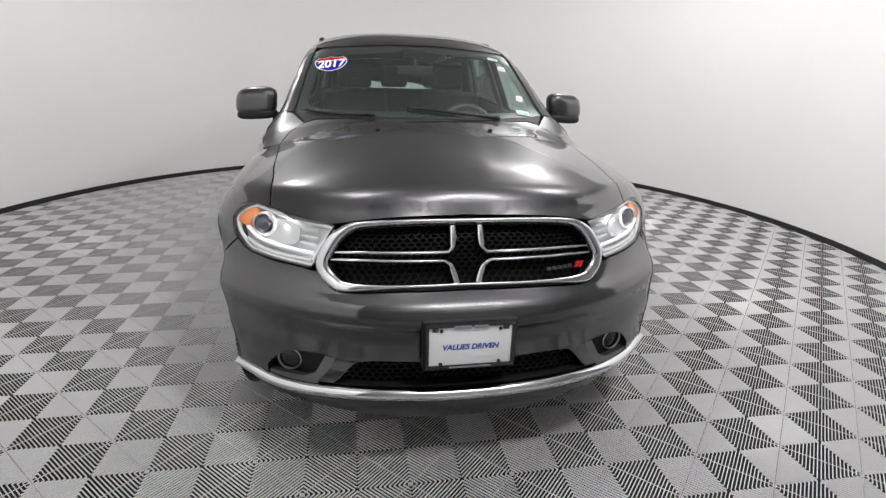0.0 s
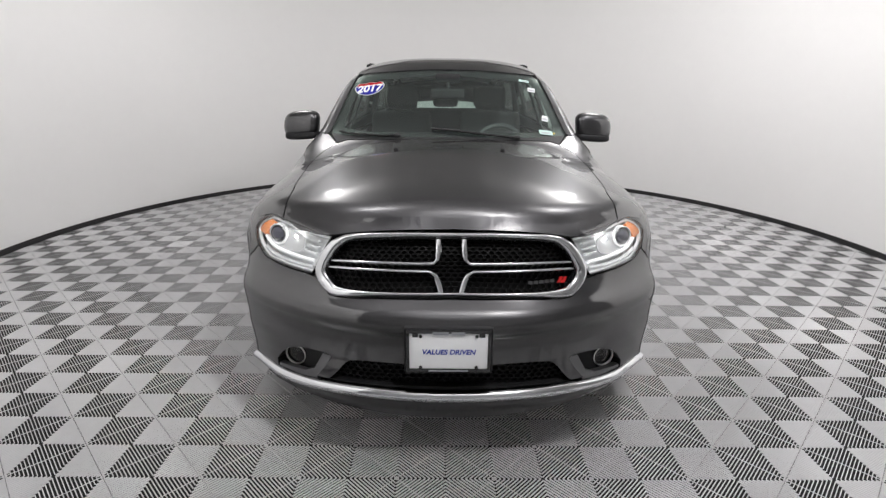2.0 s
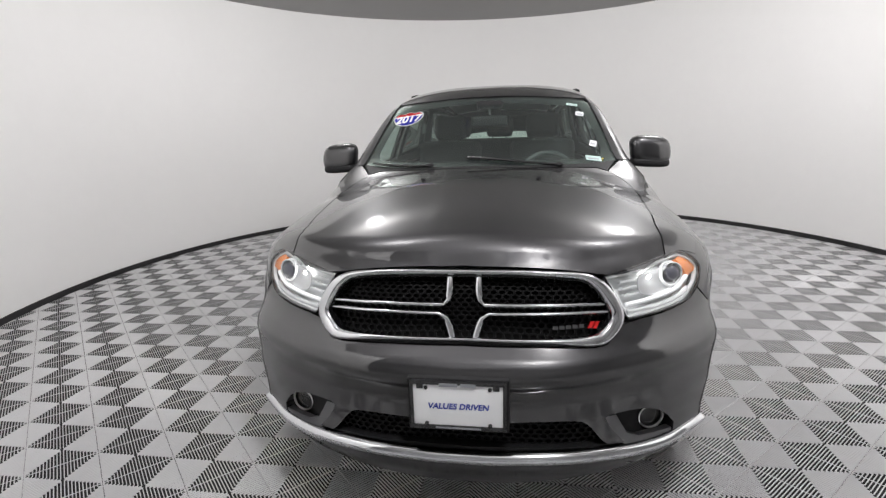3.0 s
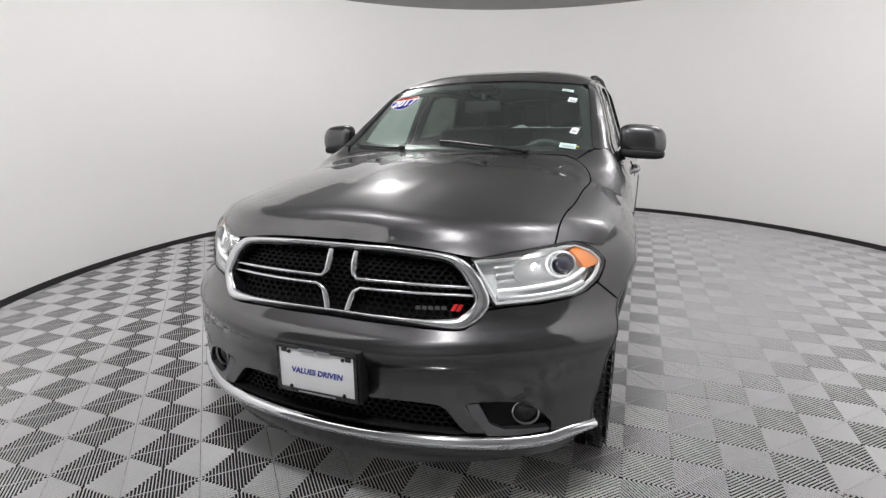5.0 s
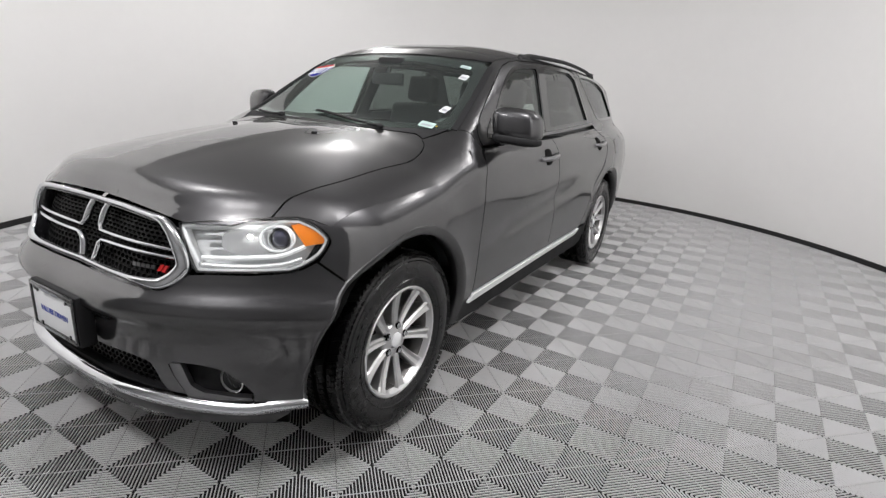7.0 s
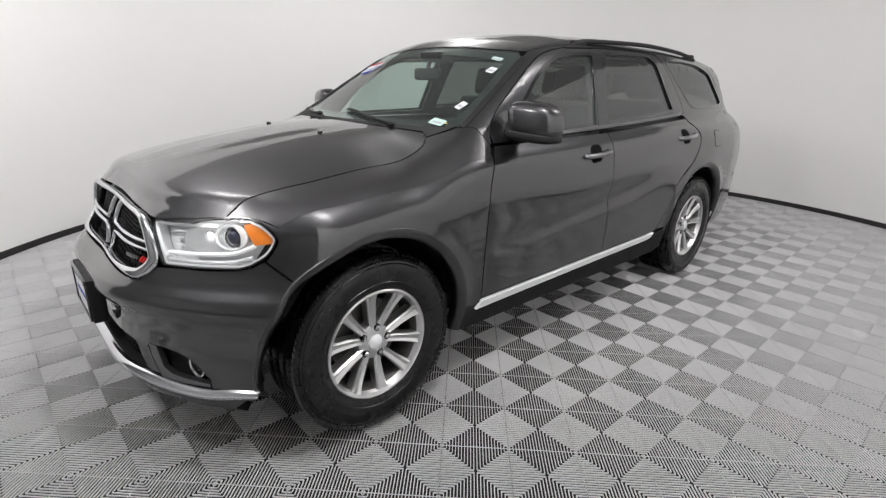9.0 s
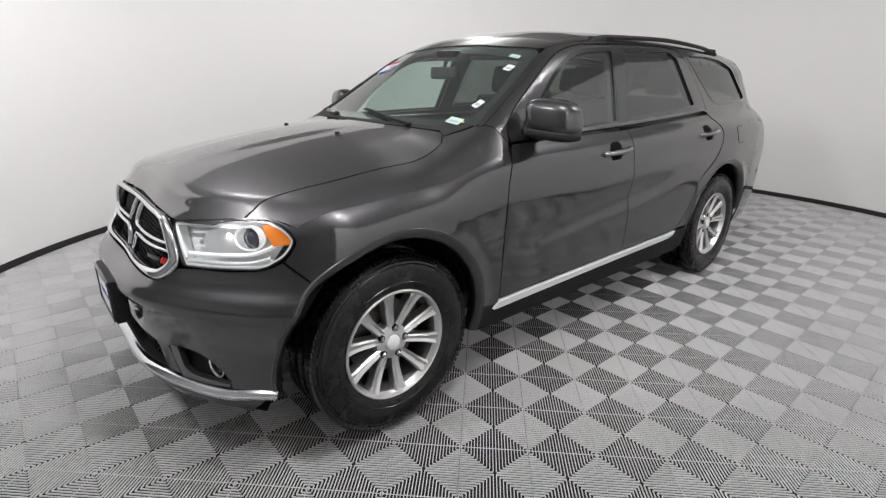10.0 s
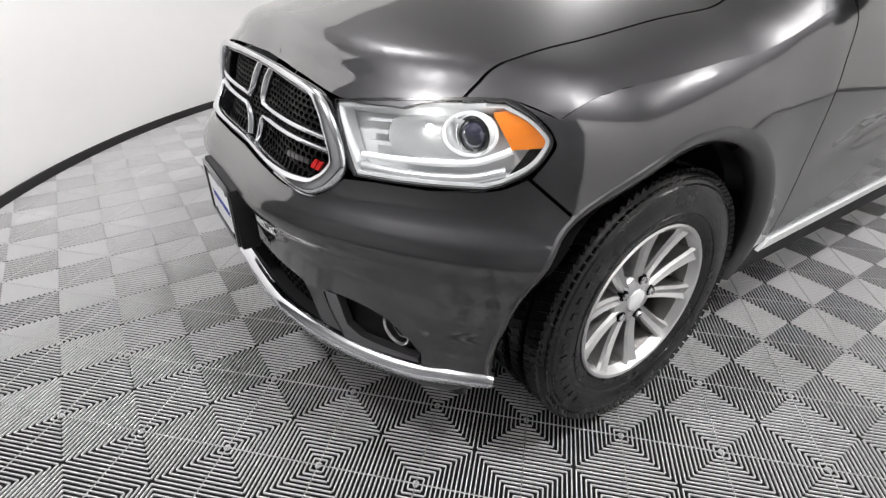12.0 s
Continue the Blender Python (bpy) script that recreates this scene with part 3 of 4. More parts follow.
for s in (1, -1):
    for outline, mat, lab in ((win_front, SIDE_GLASS, "lightly tinted front door glass"), (win_rear, PRIVACY, "dark privacy glass of the rear door"), (win_quarter, PRIVACY, "dark rear quarter glass")):
        w = panel("side_window", grown(outline, .004), from_side, mat, car, offset=-.010, thick=0, step=.08, side=s, label=lab)
        w.visible_shadow = False
        panel("window_seal", grown(outline, .012), from_side, GLOSS_BLACK, w, offset=.0025, thick=.012, step=.08, side=s, holes=(grown(outline, -.008),))
    panel("pillar_cover", [(1.651, 1.210), (1.734, 1.618), (1.849, 1.622), (1.749, 1.222)], from_side, GLOSS_BLACK, car, offset=.004, thick=.012, step=.06, side=s, label="gloss black door pillar cover")
    panel("waist_moulding", [*[(y, z + .008) for y, z in belt[4:]], *[(y, z + .025) for y, z in belt[:3:-1]]], from_side, DARK_SATIN, car, offset=.003, thick=.010, step=.08, side=s, label="thin dark satin waist moulding under the side windows")
    frame_line = curve_through([(1.492, 1.639), (2.0, 1.660), (2.52, 1.657), (2.62, 1.61), (2.80, 1.40), (2.86, 1.25)], 5)
    panel("door_seam", frame_line + [(y + .003, z - .005) for y, z in frame_line[::-1]], from_side, VOID, car, offset=.0008, thick=.002, step=.12, side=s)
    fuel = rounded([(3.19, 1.005), (3.34, 1.005), (3.33, 1.12), (3.20, 1.12)], .03)
    panel("fuel_flap_seam", grown(fuel, .004), from_side, VOID, car, offset=.0008, thick=.002, step=.1, side=s)
    panel("fuel_flap", fuel, from_side, PAINT, car, offset=.002, thick=.003, step=.04, side=s)

# roof, screens
roof = [(0, 1.128), *curve_through([(.15, 1.13), (.40, 1.14), (.585, 1.175)], 4), *curve_through(roof_edge, 4), (.30, 3.97), (0, 3.985)]
panel("roof", roof + [(-x, y) for x, y in roof[-2:0:-1]], from_top, PAINT, car, step=.06)
screen = [(0, .405), *curve_through([(.2, .415), (.45, .465), (.64, .54)], 4), *curve_through(screen_edge, 4), *curve_through([(.585, 1.168), (.40, 1.132), (.15, 1.122)], 4), (0, 1.12)]
screen = screen + [(-x, y) for x, y in screen[-2:0:-1]]
windscreen = panel("windscreen", screen, from_top, WINDSCREEN, car, offset=-.004, thick=0, step=.08, label="green-tinted windscreen with stickers")
windscreen.visible_shadow = False
inner = [(0, .50), *curve_through([(.25, .51), (.5, .565), (.64, .64)], 4), *curve_through([(.655, .70), (.62, .90), (.575, 1.06)], 4), *curve_through([(.45, 1.066), (.2, 1.06)], 3), (0, 1.058)]
panel("screen_border", screen, from_top, GLOSS_BLACK, windscreen, offset=-.008, thick=.002, step=.09, holes=(inner + [(-x, y) for x, y in inner[-2:0:-1]],), label="black ceramic border")
rear_glass = [(-.50, 1.20), (.50, 1.20), (.46, 1.56), (-.46, 1.56)]
g = panel("rear_window", rounded(rear_glass, .05), from_rear, SIDE_GLASS, car, offset=.002, thick=0, step=.08)
g.visible_shadow = False
tail = [(-.80, .72), (.80, .72), (.74, 1.16), (.62, 1.64), (-.62, 1.64), (-.74, 1.16)]
panel("tailgate", rounded(tail, .05), from_rear, PAINT, car, step=.06, holes=(rounded(rear_glass, .05),))
panel("rear_bumper", rounded([(-1.02, .30), (1.02, .30), (1.0, .62), (.78, .71), (-.78, .71), (-1.0, .62)], .05), from_rear, PAINT, car, step=.06)
for s in (1, -1):
    panel("tail_lamp", rounded([(.36, .93), (.62, .91), (.62, 1.07), (.38, 1.09)], .03), from_rear, RED, car, offset=.008, thick=.03, step=.05, side=s, label="red tail lamp")

# dark inner body behind the panel joints, with wheel openings
shell = [(-.60, .60), *arc(0, .385, .49, 150, 14, 30), (.50, .30), (2.55, .30), *arc(3.042, .385, .49, 166, 14, 34), (3.9, .45), (3.95, 1.12), (2.8, 1.20), (.62, 1.16), (.45, 1.13), (0, 1.03), (-.40, .93)]
both("inner_body", shell, from_side, VOID, car, offset=-.022, thick=.004, step=.09)
under = [(x * .985, y) for x, y in hood_outline]
panel("bonnet_liner", [(x, max(y, -.636)) for x, y in under], from_top, VOID, car, offset=-.024, thick=.004, step=.12)
for y0, which in AXLES:
    for s in (1, -1):
        span = (-12, 186) if which == "front" else (6, 174)
        ring = np.array(arc(y0 - .008, .387, ARCH - .001, *span, 60))
        edge_x = from_side(ring)[:, 0]
        bm = bmesh.new()
        rows = []
        for (yy, zz), xx in zip(ring, edge_x):
            way = np.array([yy - y0 + .008, zz - .387]) / (ARCH - .001)
            rows.append([bm.verts.new((s * (xx + dx), y0 - .008 + way[0] * rr, .387 + way[1] * rr)) for dx, rr in ((-.004, .514), (.004, .511), (.005, .504), (-.002, .490), (-.010, .474), (-.022, .466), (-.060, .464))])
        for p, q in zip(rows, rows[1:]):
            for k in range(6):
                bm.faces.new((p[k], p[k + 1], q[k + 1], q[k]))
        bmesh.ops.recalc_face_normals(bm, faces=bm.faces[:])
        part("wheel_arch_lip", bm, PAINT, car, "grey moulded lip round the wheel opening")
        bm = bmesh.new()
        rows = []
        for k in range(33):
            a = radians(4 + (180 if y0 < 1 else 168) * k / 32)
            rows.append([bm.verts.new((s * x, y0 - .008 + r * math.cos(a), .387 + r * math.sin(a))) for x, r in ((.83 if y0 < 1 else .885, .475), (.60, .48), (.60, .02))])
        for p, q in zip(rows, rows[1:]):
            for k in range(2):
                bm.faces.new((p[k], p[k + 1], q[k + 1], q[k]))
        part("wheel_well", bm, VOID, car, "black wheel-arch liner")

# sills
for s in (1, -1):
    sill = [(.50, .405), (.61, .398), (2.38, .432), (2.56, .45), (2.57, .30), (2.50, .262), (.56, .262), (.487, .30)]
    panel("sill", sill, from_side, BLACK, car, offset=-.004, thick=.05, step=.08, side=s, label="dark sill below the doors")
    strip = [(.585, .372), (.62, .412), (2.30, .443), (2.375, .45), (2.36, .425), (2.30, .408), (.63, .372)]
    panel("sill_moulding", strip, from_side, SILVER, car, offset=.010, thick=.02, step=.08, side=s, label="bright moulding along the sill")

# front bumper
fog_open = [fr(.742, .350), *[fr(x, z) for x, z in curve_through([(.742, .385), (.70, .437), (.645, .468), (.57, .478), (.495, .478)], 4)], *[fr(x, z) for x, z in curve_through([(.477, .468), (.505, .425), (.548, .372)], 4)]]
intake = [fr(x, z) for x, z in curve_through([(.492, .378), (.468, .398), (.418, .458), (.372, .477), (.25, .486), (0, .488)], 4)]
arch_edge = [fs(y, z) for y, z in arc(-.008, .387, ARCH, 129, 176, 12)]
bumper_top = fr_all(curve_through([(0, .748), (.25, .742), (.44, .730), (.49, .742), (.532, .782)], 4))
bumper = [*bumper_top, *fr_all([(.60, .788), (.70, .788), (.785, .795)]), fs(-.466, .806), fs(-.431, .829), fs(-.362, .753), *arch_edge, fs(-.505, .352), fr(.80, .352), *fog_open, *intake]
both("front_bumper", bumper, from_front, PAINT, car, step=.016, thick=.07, label="grey painted front bumper")
chrome_top = [(0, .384), (.25, .381), (.45, .368), (.60, .350), (.72, .340), (.80, .345)]
chrome_low = [(.80, .318), (.72, .298), (.60, .304), (.45, .322), (.25, .338), (0, .342)]
for s in (1, -1):
    mid = [((a[0] + b[0]) / 2, (a[1] + b[1]) / 2) for a, b in zip(curve_through(chrome_top, 4), curve_through(chrome_low[::-1], 4))]
    uv = np.array([*fr_all(mid), fs(-.515, .338), fs(-.503, .339)])
    at = from_front(uv)
    out = normals(at)
    bm = bmesh.new()
    rows = []
    for k, (p, n) in enumerate(zip(at, out)):
        tall = .026 if k < len(at) - 3 else (.025, .022, .017)[k - len(at) + 3]
        flat_n = np.array([n[0], n[1], 0]) / np.hypot(n[0], n[1])
        rows.append([bm.verts.new((s * (p[0] + flat_n[0] * d), p[1] + flat_n[1] * d, p[2] + h)) for d, h in
                     ((-.012 + .032 * math.cos(a), tall * math.sin(a)) for a in (radians(-90 + 180 * q / 10) for q in range(11)))])
    for p, q in zip(rows, rows[1:]):
        for k in range(10):
            bm.faces.new((p[k], p[k + 1], q[k + 1], q[k]))
    bmesh.ops.recalc_face_normals(bm, faces=bm.faces[:])
    part("bumper_trim", bm, CHROME, car, "rounded bright chrome strip along the bumper's foot")
both("valance", [*fr_all(curve_through([(0, .345), (.25, .340), (.45, .325), (.60, .307), (.72, .302), (.80, .318)], 4)), fs(-.525, .325), fs(-.56, .245), *fr_all(curve_through([(.80, .235), (.6, .235), (.3, .235), (0, .235)], 3))], from_front, PAINT, car, offset=-.004, thick=.04, step=.05, label="grey lower valance below the chrome strip")

# grille
ring_out = curve_through([(0, .978), (.20, .976), (.38, .962), (.455, .938), (.505, .888), (.535, .825), (.530, .785), (.492, .748), (.44, .737), (.25, .748), (0, .754)], 5)
ring_in = curve_through([(0, .960), (.20, .957), (.37, .942), (.426, .917), (.462, .874), (.487, .824), (.481, .796), (.452, .769), (.41, .759), (.25, .765), (0, .768)], 5)
outer = fr_all(ring_out) + [(-a, z) for a, z in fr_all(ring_out[-2:0:-1])]
inner_ring = fr_all(ring_in) + [(-a, z) for a, z in fr_all(ring_in[-2:0:-1])]
ring_mid = [((a + c) / 2, (b + d) / 2) for (a, b), (c, d) in zip(ring_out, ring_in)]
ring_half = [max(.006, math.hypot(a - c, b - d) / 2) for (a, b), (c, d) in zip(ring_out, ring_in)]
mid_uv = fr_all(ring_mid)
grille = rail("grille", mid_uv + [(-a, z) for a, z in mid_uv[-2:0:-1]], ring_half + ring_half[-2:0:-1], .014, .004, CHROME, car, closed=True, label="chrome-framed grille with a crosshair of chrome bars")
panel("grille_rim", outer, from_front, GLOSS_BLACK, grille, offset=-.004, thick=.045, step=.035, holes=(inner_ring,))
panel("grille_back", outer, from_front, VOID, grille, offset=-.060, thick=.004, step=.08)
for s in (1, -1):
    upper_bar = curve_through([(.050, .962), (.050, .92), (.054, .888)], 2) + curve_through([(.070, .872), (.25, .870), (.40, .864), (.482, .857)], 3)
    lower_bar = curve_through([(.490, .830), (.40, .836), (.25, .841), (.086, .842)], 3) + curve_through([(.062, .828), (.050, .80), (.040, .768)], 2)
    for bar, wide in ((upper_bar, [.0135] * 4 + [.010] + [.0075] * 10), (lower_bar, [.0075] * 10 + [.010] + [.0135] * 4)):
        rail("grille_bar", fr_all(bar), wide, .013, -.018, CHROME, grille, side=s)


def honeycomb(name, inside, parent, pitch, depth):
    """A black mesh of hexagonal cells over a stretch of the front."""
    verts, faces = [], []
    w = pitch * .12
    h = pitch * math.sqrt(3) / 2
    cells = []
    for j in range(-1, 60):
        for i in range(-60, 61):
            u, z = (i + .5 * (j % 2)) * pitch, .30 + j * h * .72
            if inside(u, z):
                cells.append((u, z))
    ringpts = []
    for u, z in cells:
        for rr in (pitch * .56, pitch * .42):
            ringpts += [(u + rr * math.sin(radians(60 * k)), z + .72 * rr * math.cos(radians(60 * k))) for k in range(6)]
    p = from_front(np.array(ringpts))
    nm = normals(p)
    p = p + nm * depth
    back = p - nm * .012
    for c in range(len(cells)):
        o = len(verts)
        verts += [tuple(q) for q in p[12 * c:12 * c + 12]] + [tuple(q) for q in back[12 * c + 6:12 * c + 12]]
        for k in range(6):
            j = (k + 1) % 6
            faces += [(o + k, o + j, o + 6 + j, o + 6 + k), (o + 6 + k, o + 6 + j, o + 12 + j, o + 12 + k)]
    me = bpy.data.meshes.new(name)
    me.from_pydata(verts, [], faces)
    me.materials.append(MESH_BLACK)
    ob = new(name, me)
    ob.parent = parent
    ob["label"] = "black honeycomb mesh"
    return ob


def within(poly):
    q = [(a, z) for a, z in poly]

    def test(u, z):
        hit = False
        for (x0, z0), (x1, z1) in zip(q, [*q[1:], q[0]]):
            if (z0 > z) != (z1 > z) and u < (x1 - x0) * (z - z0) / (z1 - z0) + x0:
                hit = not hit
        return hit
    return test


honeycomb("grille_mesh", within(inner_ring), grille, .026, -.044)
low_mouth = [*[(a, z) for a, z in intake], *[(-a, z) for a, z in intake[::-1]]]
low_mouth = [(a, z) for a, z in low_mouth]
lower_grille = panel("lower_grille", fr_all([(0, .56), (.47, .55), (.56, .345), (0, .345)]) + [(-a, z) for a, z in fr_all([(.56, .345), (.47, .55)])], from_front, VOID, car, offset=-.075, thick=.004, step=.08, label="black lower air intake")
honeycomb("grille_mesh", lambda u, z: z > .375 and within(low_mouth)(u, z), lower_grille, .026, -.045)
lip = [(0, .398), (.25, .393), (.45, .378), (.56, .358), (.62, .335), (0, .335)]
panel("intake_lip", fr_all(lip) + [(-a, z) for a, z in fr_all(lip[-2:0:-1])], from_front, BLACK, lower_grille, offset=-.014, thick=.062, step=.05)
# maker's badge as plain bars and two red slashes
for k in range(5):
    panel("badge_bar", fr_all([(.300 + .022 * k, .801), (.317 + .022 * k, .800), (.317 + .022 * k, .789), (.300 + .022 * k, .790)]), from_front, DARK_SATIN, grille, offset=-.012, thick=.006, step=.03)
for k in range(2):
    panel("badge_slash", fr_all([(.428 + .017 * k, .806 - .002 * k), (.441 + .017 * k, .805 - .002 * k), (.430 + .017 * k, .785 - .002 * k), (.417 + .017 * k, .786 - .002 * k)]), from_front, RED, grille, offset=-.010, thick=.006, step=.03)

# headlamps
for s in (1, -1):
    rim = [fr(.468, .944), *fr_all(curve_through([(.55, .955), (.65, .966), (.735, .974)], 3)), *[fs(y, z) for y, z in curve_through([(-.436, .974), (-.412, .955), (-.396, .930), (-.389, .906), (-.406, .872), (-.432, .841), (-.470, .813)], 3)],
           *fr_all(curve_through([(.79, .802), (.69, .797), (.555, .795)], 3)), fr(.542, .81)]
    lamp = panel("headlamp", rim, from_front, SILVER, car, offset=-.060, thick=.003, step=.04, side=s, label="headlamp with projector, reflector bowl and amber side marker")
    panel("lamp_surround", grown(rim, .0015), from_front, GLOSS_BLACK, lamp, offset=.0012, thick=.05, step=.05, side=s, holes=(grown(rim, -.003),))
    panel("lamp_bezel", grown(rim, -.004), from_front, SILVER, lamp, offset=-.010, thick=.045, step=.05, side=s, holes=(grown(rim, -.011),))
    lens = panel("lens", rim, from_front, LENS, lamp, offset=-.0005, thick=0, step=.04, side=s, label="clear lens")
    lens.visible_shadow = False
    amber = [fr(.762, .956), fs(-.430, .963), fs(-.401, .925), fs(-.397, .903), fs(-.405, .893), fr(.815, .885)]
    panel("side_marker", amber, from_front, AMBER, lamp, offset=-.014, thick=.03, step=.03, side=s, label="amber side marker")
    rail("light_bar", fr_all(curve_through([(.558, .840), (.65, .842), (.755, .850), (.800, .872), (.815, .884)], 4)), .0075, .010, -.020, GUIDE, lamp, side=s, label="long clear light guide")
    rail("lower_light_bar", fr_all(curve_through([(.560, .815), (.66, .812), (.76, .818), (.815, .838)], 4)), .0105, .010, -.020, REFLECTOR, lamp, side=s)
    rail("lamp_brow", fr_all(curve_through([(.475, .941), (.56, .949), (.66, .960), (.745, .967)], 3)), .006, .008, -.014, SILVER, lamp, side=s)
    rail("inner_flank", fr_all(curve_through([(.478, .935), (.512, .885), (.550, .822)], 4)), .007, .010, -.018, SILVER, lamp, side=s)
    for x0, z0, w in ((.545, .918, .055), (.552, .893, .060), (.56, .868, .060)):
        panel("indicator_fin", fr_all([(x0, z0 + .006), (x0 + w, z0 + .008), (x0 + w, z0), (x0, z0 - .003)]), from_front, SILVER, lamp, offset=-.030, thick=.02, step=.03, side=s)
    # bowl and projector
    p0 = from_front(np.array([fr(.742, .905)]))[0]
    aim = Vector((.35, -.93, .06)).normalized()
    m = Matrix.Translation(Vector(p0) + Vector((-.012, .045, -.004))) @ aim.to_track_quat("X", "Z").to_matrix().to_4x4()
    bm = bmesh.new()
    lathe(bm, [(.036, -.02), (.038, .0), (.041, .018), (.043, .022), (.040, .023)], 36, m)
    bowl = part("reflector_bowl", bm, SILVER, lamp, "bright reflector bowl")
    bm = bmesh.new()
    lathe(bm, [(.036, -.02), (.036, .02), (.033, .024), (.030, .022)], 32, m)
    ring_ob = part("projector_ring", bm, GLOSS_BLACK, lamp)
    bm = bmesh.new()
    lathe(bm, [(.031, .012), (.029, .020), (.022, .030), (.012, .036), (.0005, .038)], 32, m)
    projector = part("projector", bm, LENS_DARK, lamp, "dark blue projector lens")
    pc = fr(.745, .912)
    rail("halo_ring", [(pc[0] + .050 * math.cos(k), pc[1] + .045 * math.sin(k)) for k in (2 * math.pi * j / 36 for j in range(36))], .0038, .006, -.024, GUIDE, lamp, side=s, closed=True, label="bright ring round the projector")
    p1 = from_front(np.array([fr(.655, .908)]))[0]
    m2 = Matrix.Translation(Vector(p1) + Vector((-.010, .050, -.004))) @ aim.to_track_quat("X", "Z").to_matrix().to_4x4()
    bowl_c = np.array(fr(.690, .897))
    bowl_rim = [(float(bowl_c[0] + .092 * c), float(bowl_c[1] + .047 * d)) for c, d in ((math.copysign(abs(math.cos(a)) ** .8, math.cos(a)), math.copysign(abs(math.sin(a)) ** .7, math.sin(a))) for a in (2 * math.pi * k / 40 for k in range(40)))]
    panel("reflector_dish", bowl_rim, from_front, REFLECTOR, lamp, offset=-.020, thick=.004, step=.012, side=s, label="wide silver reflector dish",
          lift=lambda u: -.034 * np.clip(1 - ((u[:, 0] - bowl_c[0]) / .092) ** 2 - ((u[:, 1] - bowl_c[1]) / .047) ** 2, 0, 1))
    bm = bmesh.new()
    bmesh.ops.create_uvsphere(bm, u_segments=14, v_segments=10, radius=.007, matrix=m2 @ Matrix.Translation((.002, 0, 0)))
    bulb = part("bulb", bm, BULB, lamp, "lit white bulb")
    if s < 0:
        for o in (bowl, ring_ob, projector, bulb):
            o.data.transform(Matrix.Diagonal((-1, 1, 1, 1)))
            o.data.flip_normals()

# fog lamps
for s in (1, -1):
    panel("fog_recess", [*fog_open, fr(.55, .345), fr(.65, .335)], from_front, BLACK, car, offset=-.045, thick=.004, step=.05, side=s)
    outer_trim = fr_all([(.480, .472), (.518, .473), (.558, .402), (.60, .380), (.735, .364), (.735, .351), (.64, .351), (.552, .361), (.502, .425)])
    panel("fog_trim", outer_trim, from_front, DARK_SATIN, car, offset=-.002, thick=.025, step=.03, side=s, label="silver fog lamp surround")
    m = Matrix.Translation((s * .652, -.628, .412)) @ Vector((s * .25, -.97, 0)).to_track_quat("X", "Z").to_matrix().to_4x4()
    bm = bmesh.new()
    lathe(bm, [(.048, -.05), (.048, .012), (.044, .018), (.040, .012), (.040, .0)], 36, m)
    fog = part("fog_lamp", bm, BLACK, car, "round fog lamp")
    bm = bmesh.new()
    lathe(bm, [(.044, .010), (.0465, .019), (.043, .0205), (.0405, .012)], 36, m)
    part("lamp_ring", bm, SATIN, fog, "thin silver ring")
    bm = bmesh.new()
    lathe(bm, [(.040, .004), (.030, .010), (.0005, .013)], 32, m)
    part("lens", bm, LENS, fog).visible_shadow = False
    bm = bmesh.new()
    lathe(bm, [(.040, 0), (.030, -.02), (.012, -.03), (.0005, -.03)], 32, m)
    part("reflector_bowl", bm, DISC, fog)

# number plate holder
px, py, pz = -.010, -.866, .556
plate = thing("plate_holder", "black plate holder with a white dealer plate on the bumper", "number plate", CAR_AT @ pose(px, py, pz, 90, 0, 0) @ Matrix.Diagonal((1.0, 1.0, 1, 1)))
bm = bmesh.new()
box(bm, 0, 0, -.018, .335, .190, .056, .008)
part("backing", bm, BLACK, plate)
bm = bmesh.new()
for cx, cy, sx, sy in ((0, .083, .318, .016), (0, -.079, .318, .014), (-.153, 0, .012, .152), (.153, 0, .012, .152)):
    box(bm, cx, cy, .0145, sx, sy, .009, .002)
part("frame", bm, GLOSS_BLACK, plate, "black plate frame")
bm = bmesh.new()
box(bm, 0, 0, .0115, .294, .146, .003, .001)
card = part("card", bm, WHITE_CARD, plate, "white dealer plate")
words("lettering", "VALUES DRIVEN", .028, INK_BLUE, pose(0, -.004, .0136), card, shear=.18)
for k, (cx, w) in enumerate(((-.03, .06), (.035, .05))):
    bm = bmesh.new()
    box(bm, cx, .076, .0195, w, .012, .001)
    part("print_bar", bm, INK_GREY, card, smooth=False)
bm = bmesh.new()
box(bm, 0, -.0785, .0195, .15, .006, .001)
part("print_bar", bm, INK_GREY, card, smooth=False)
for cx in (-.105, .105):
    for cy in (.062, -.067):
        bm = bmesh.new()
        lathe(bm, [(.0005, .004), (.006, .004), (.007, .0)], 14, pose(cx, cy, .013) @ Matrix.Rotation(radians(-90), 4, "Y"))
        part("bolt", bm, GLOSS_BLACK, card)
for cx in (-.125, .125):
    bm = bmesh.new()
    box(bm, cx, .066, .0135, .022, .016, .002, .0008)
    part("frame_tab", bm, GLOSS_BLACK, plate)


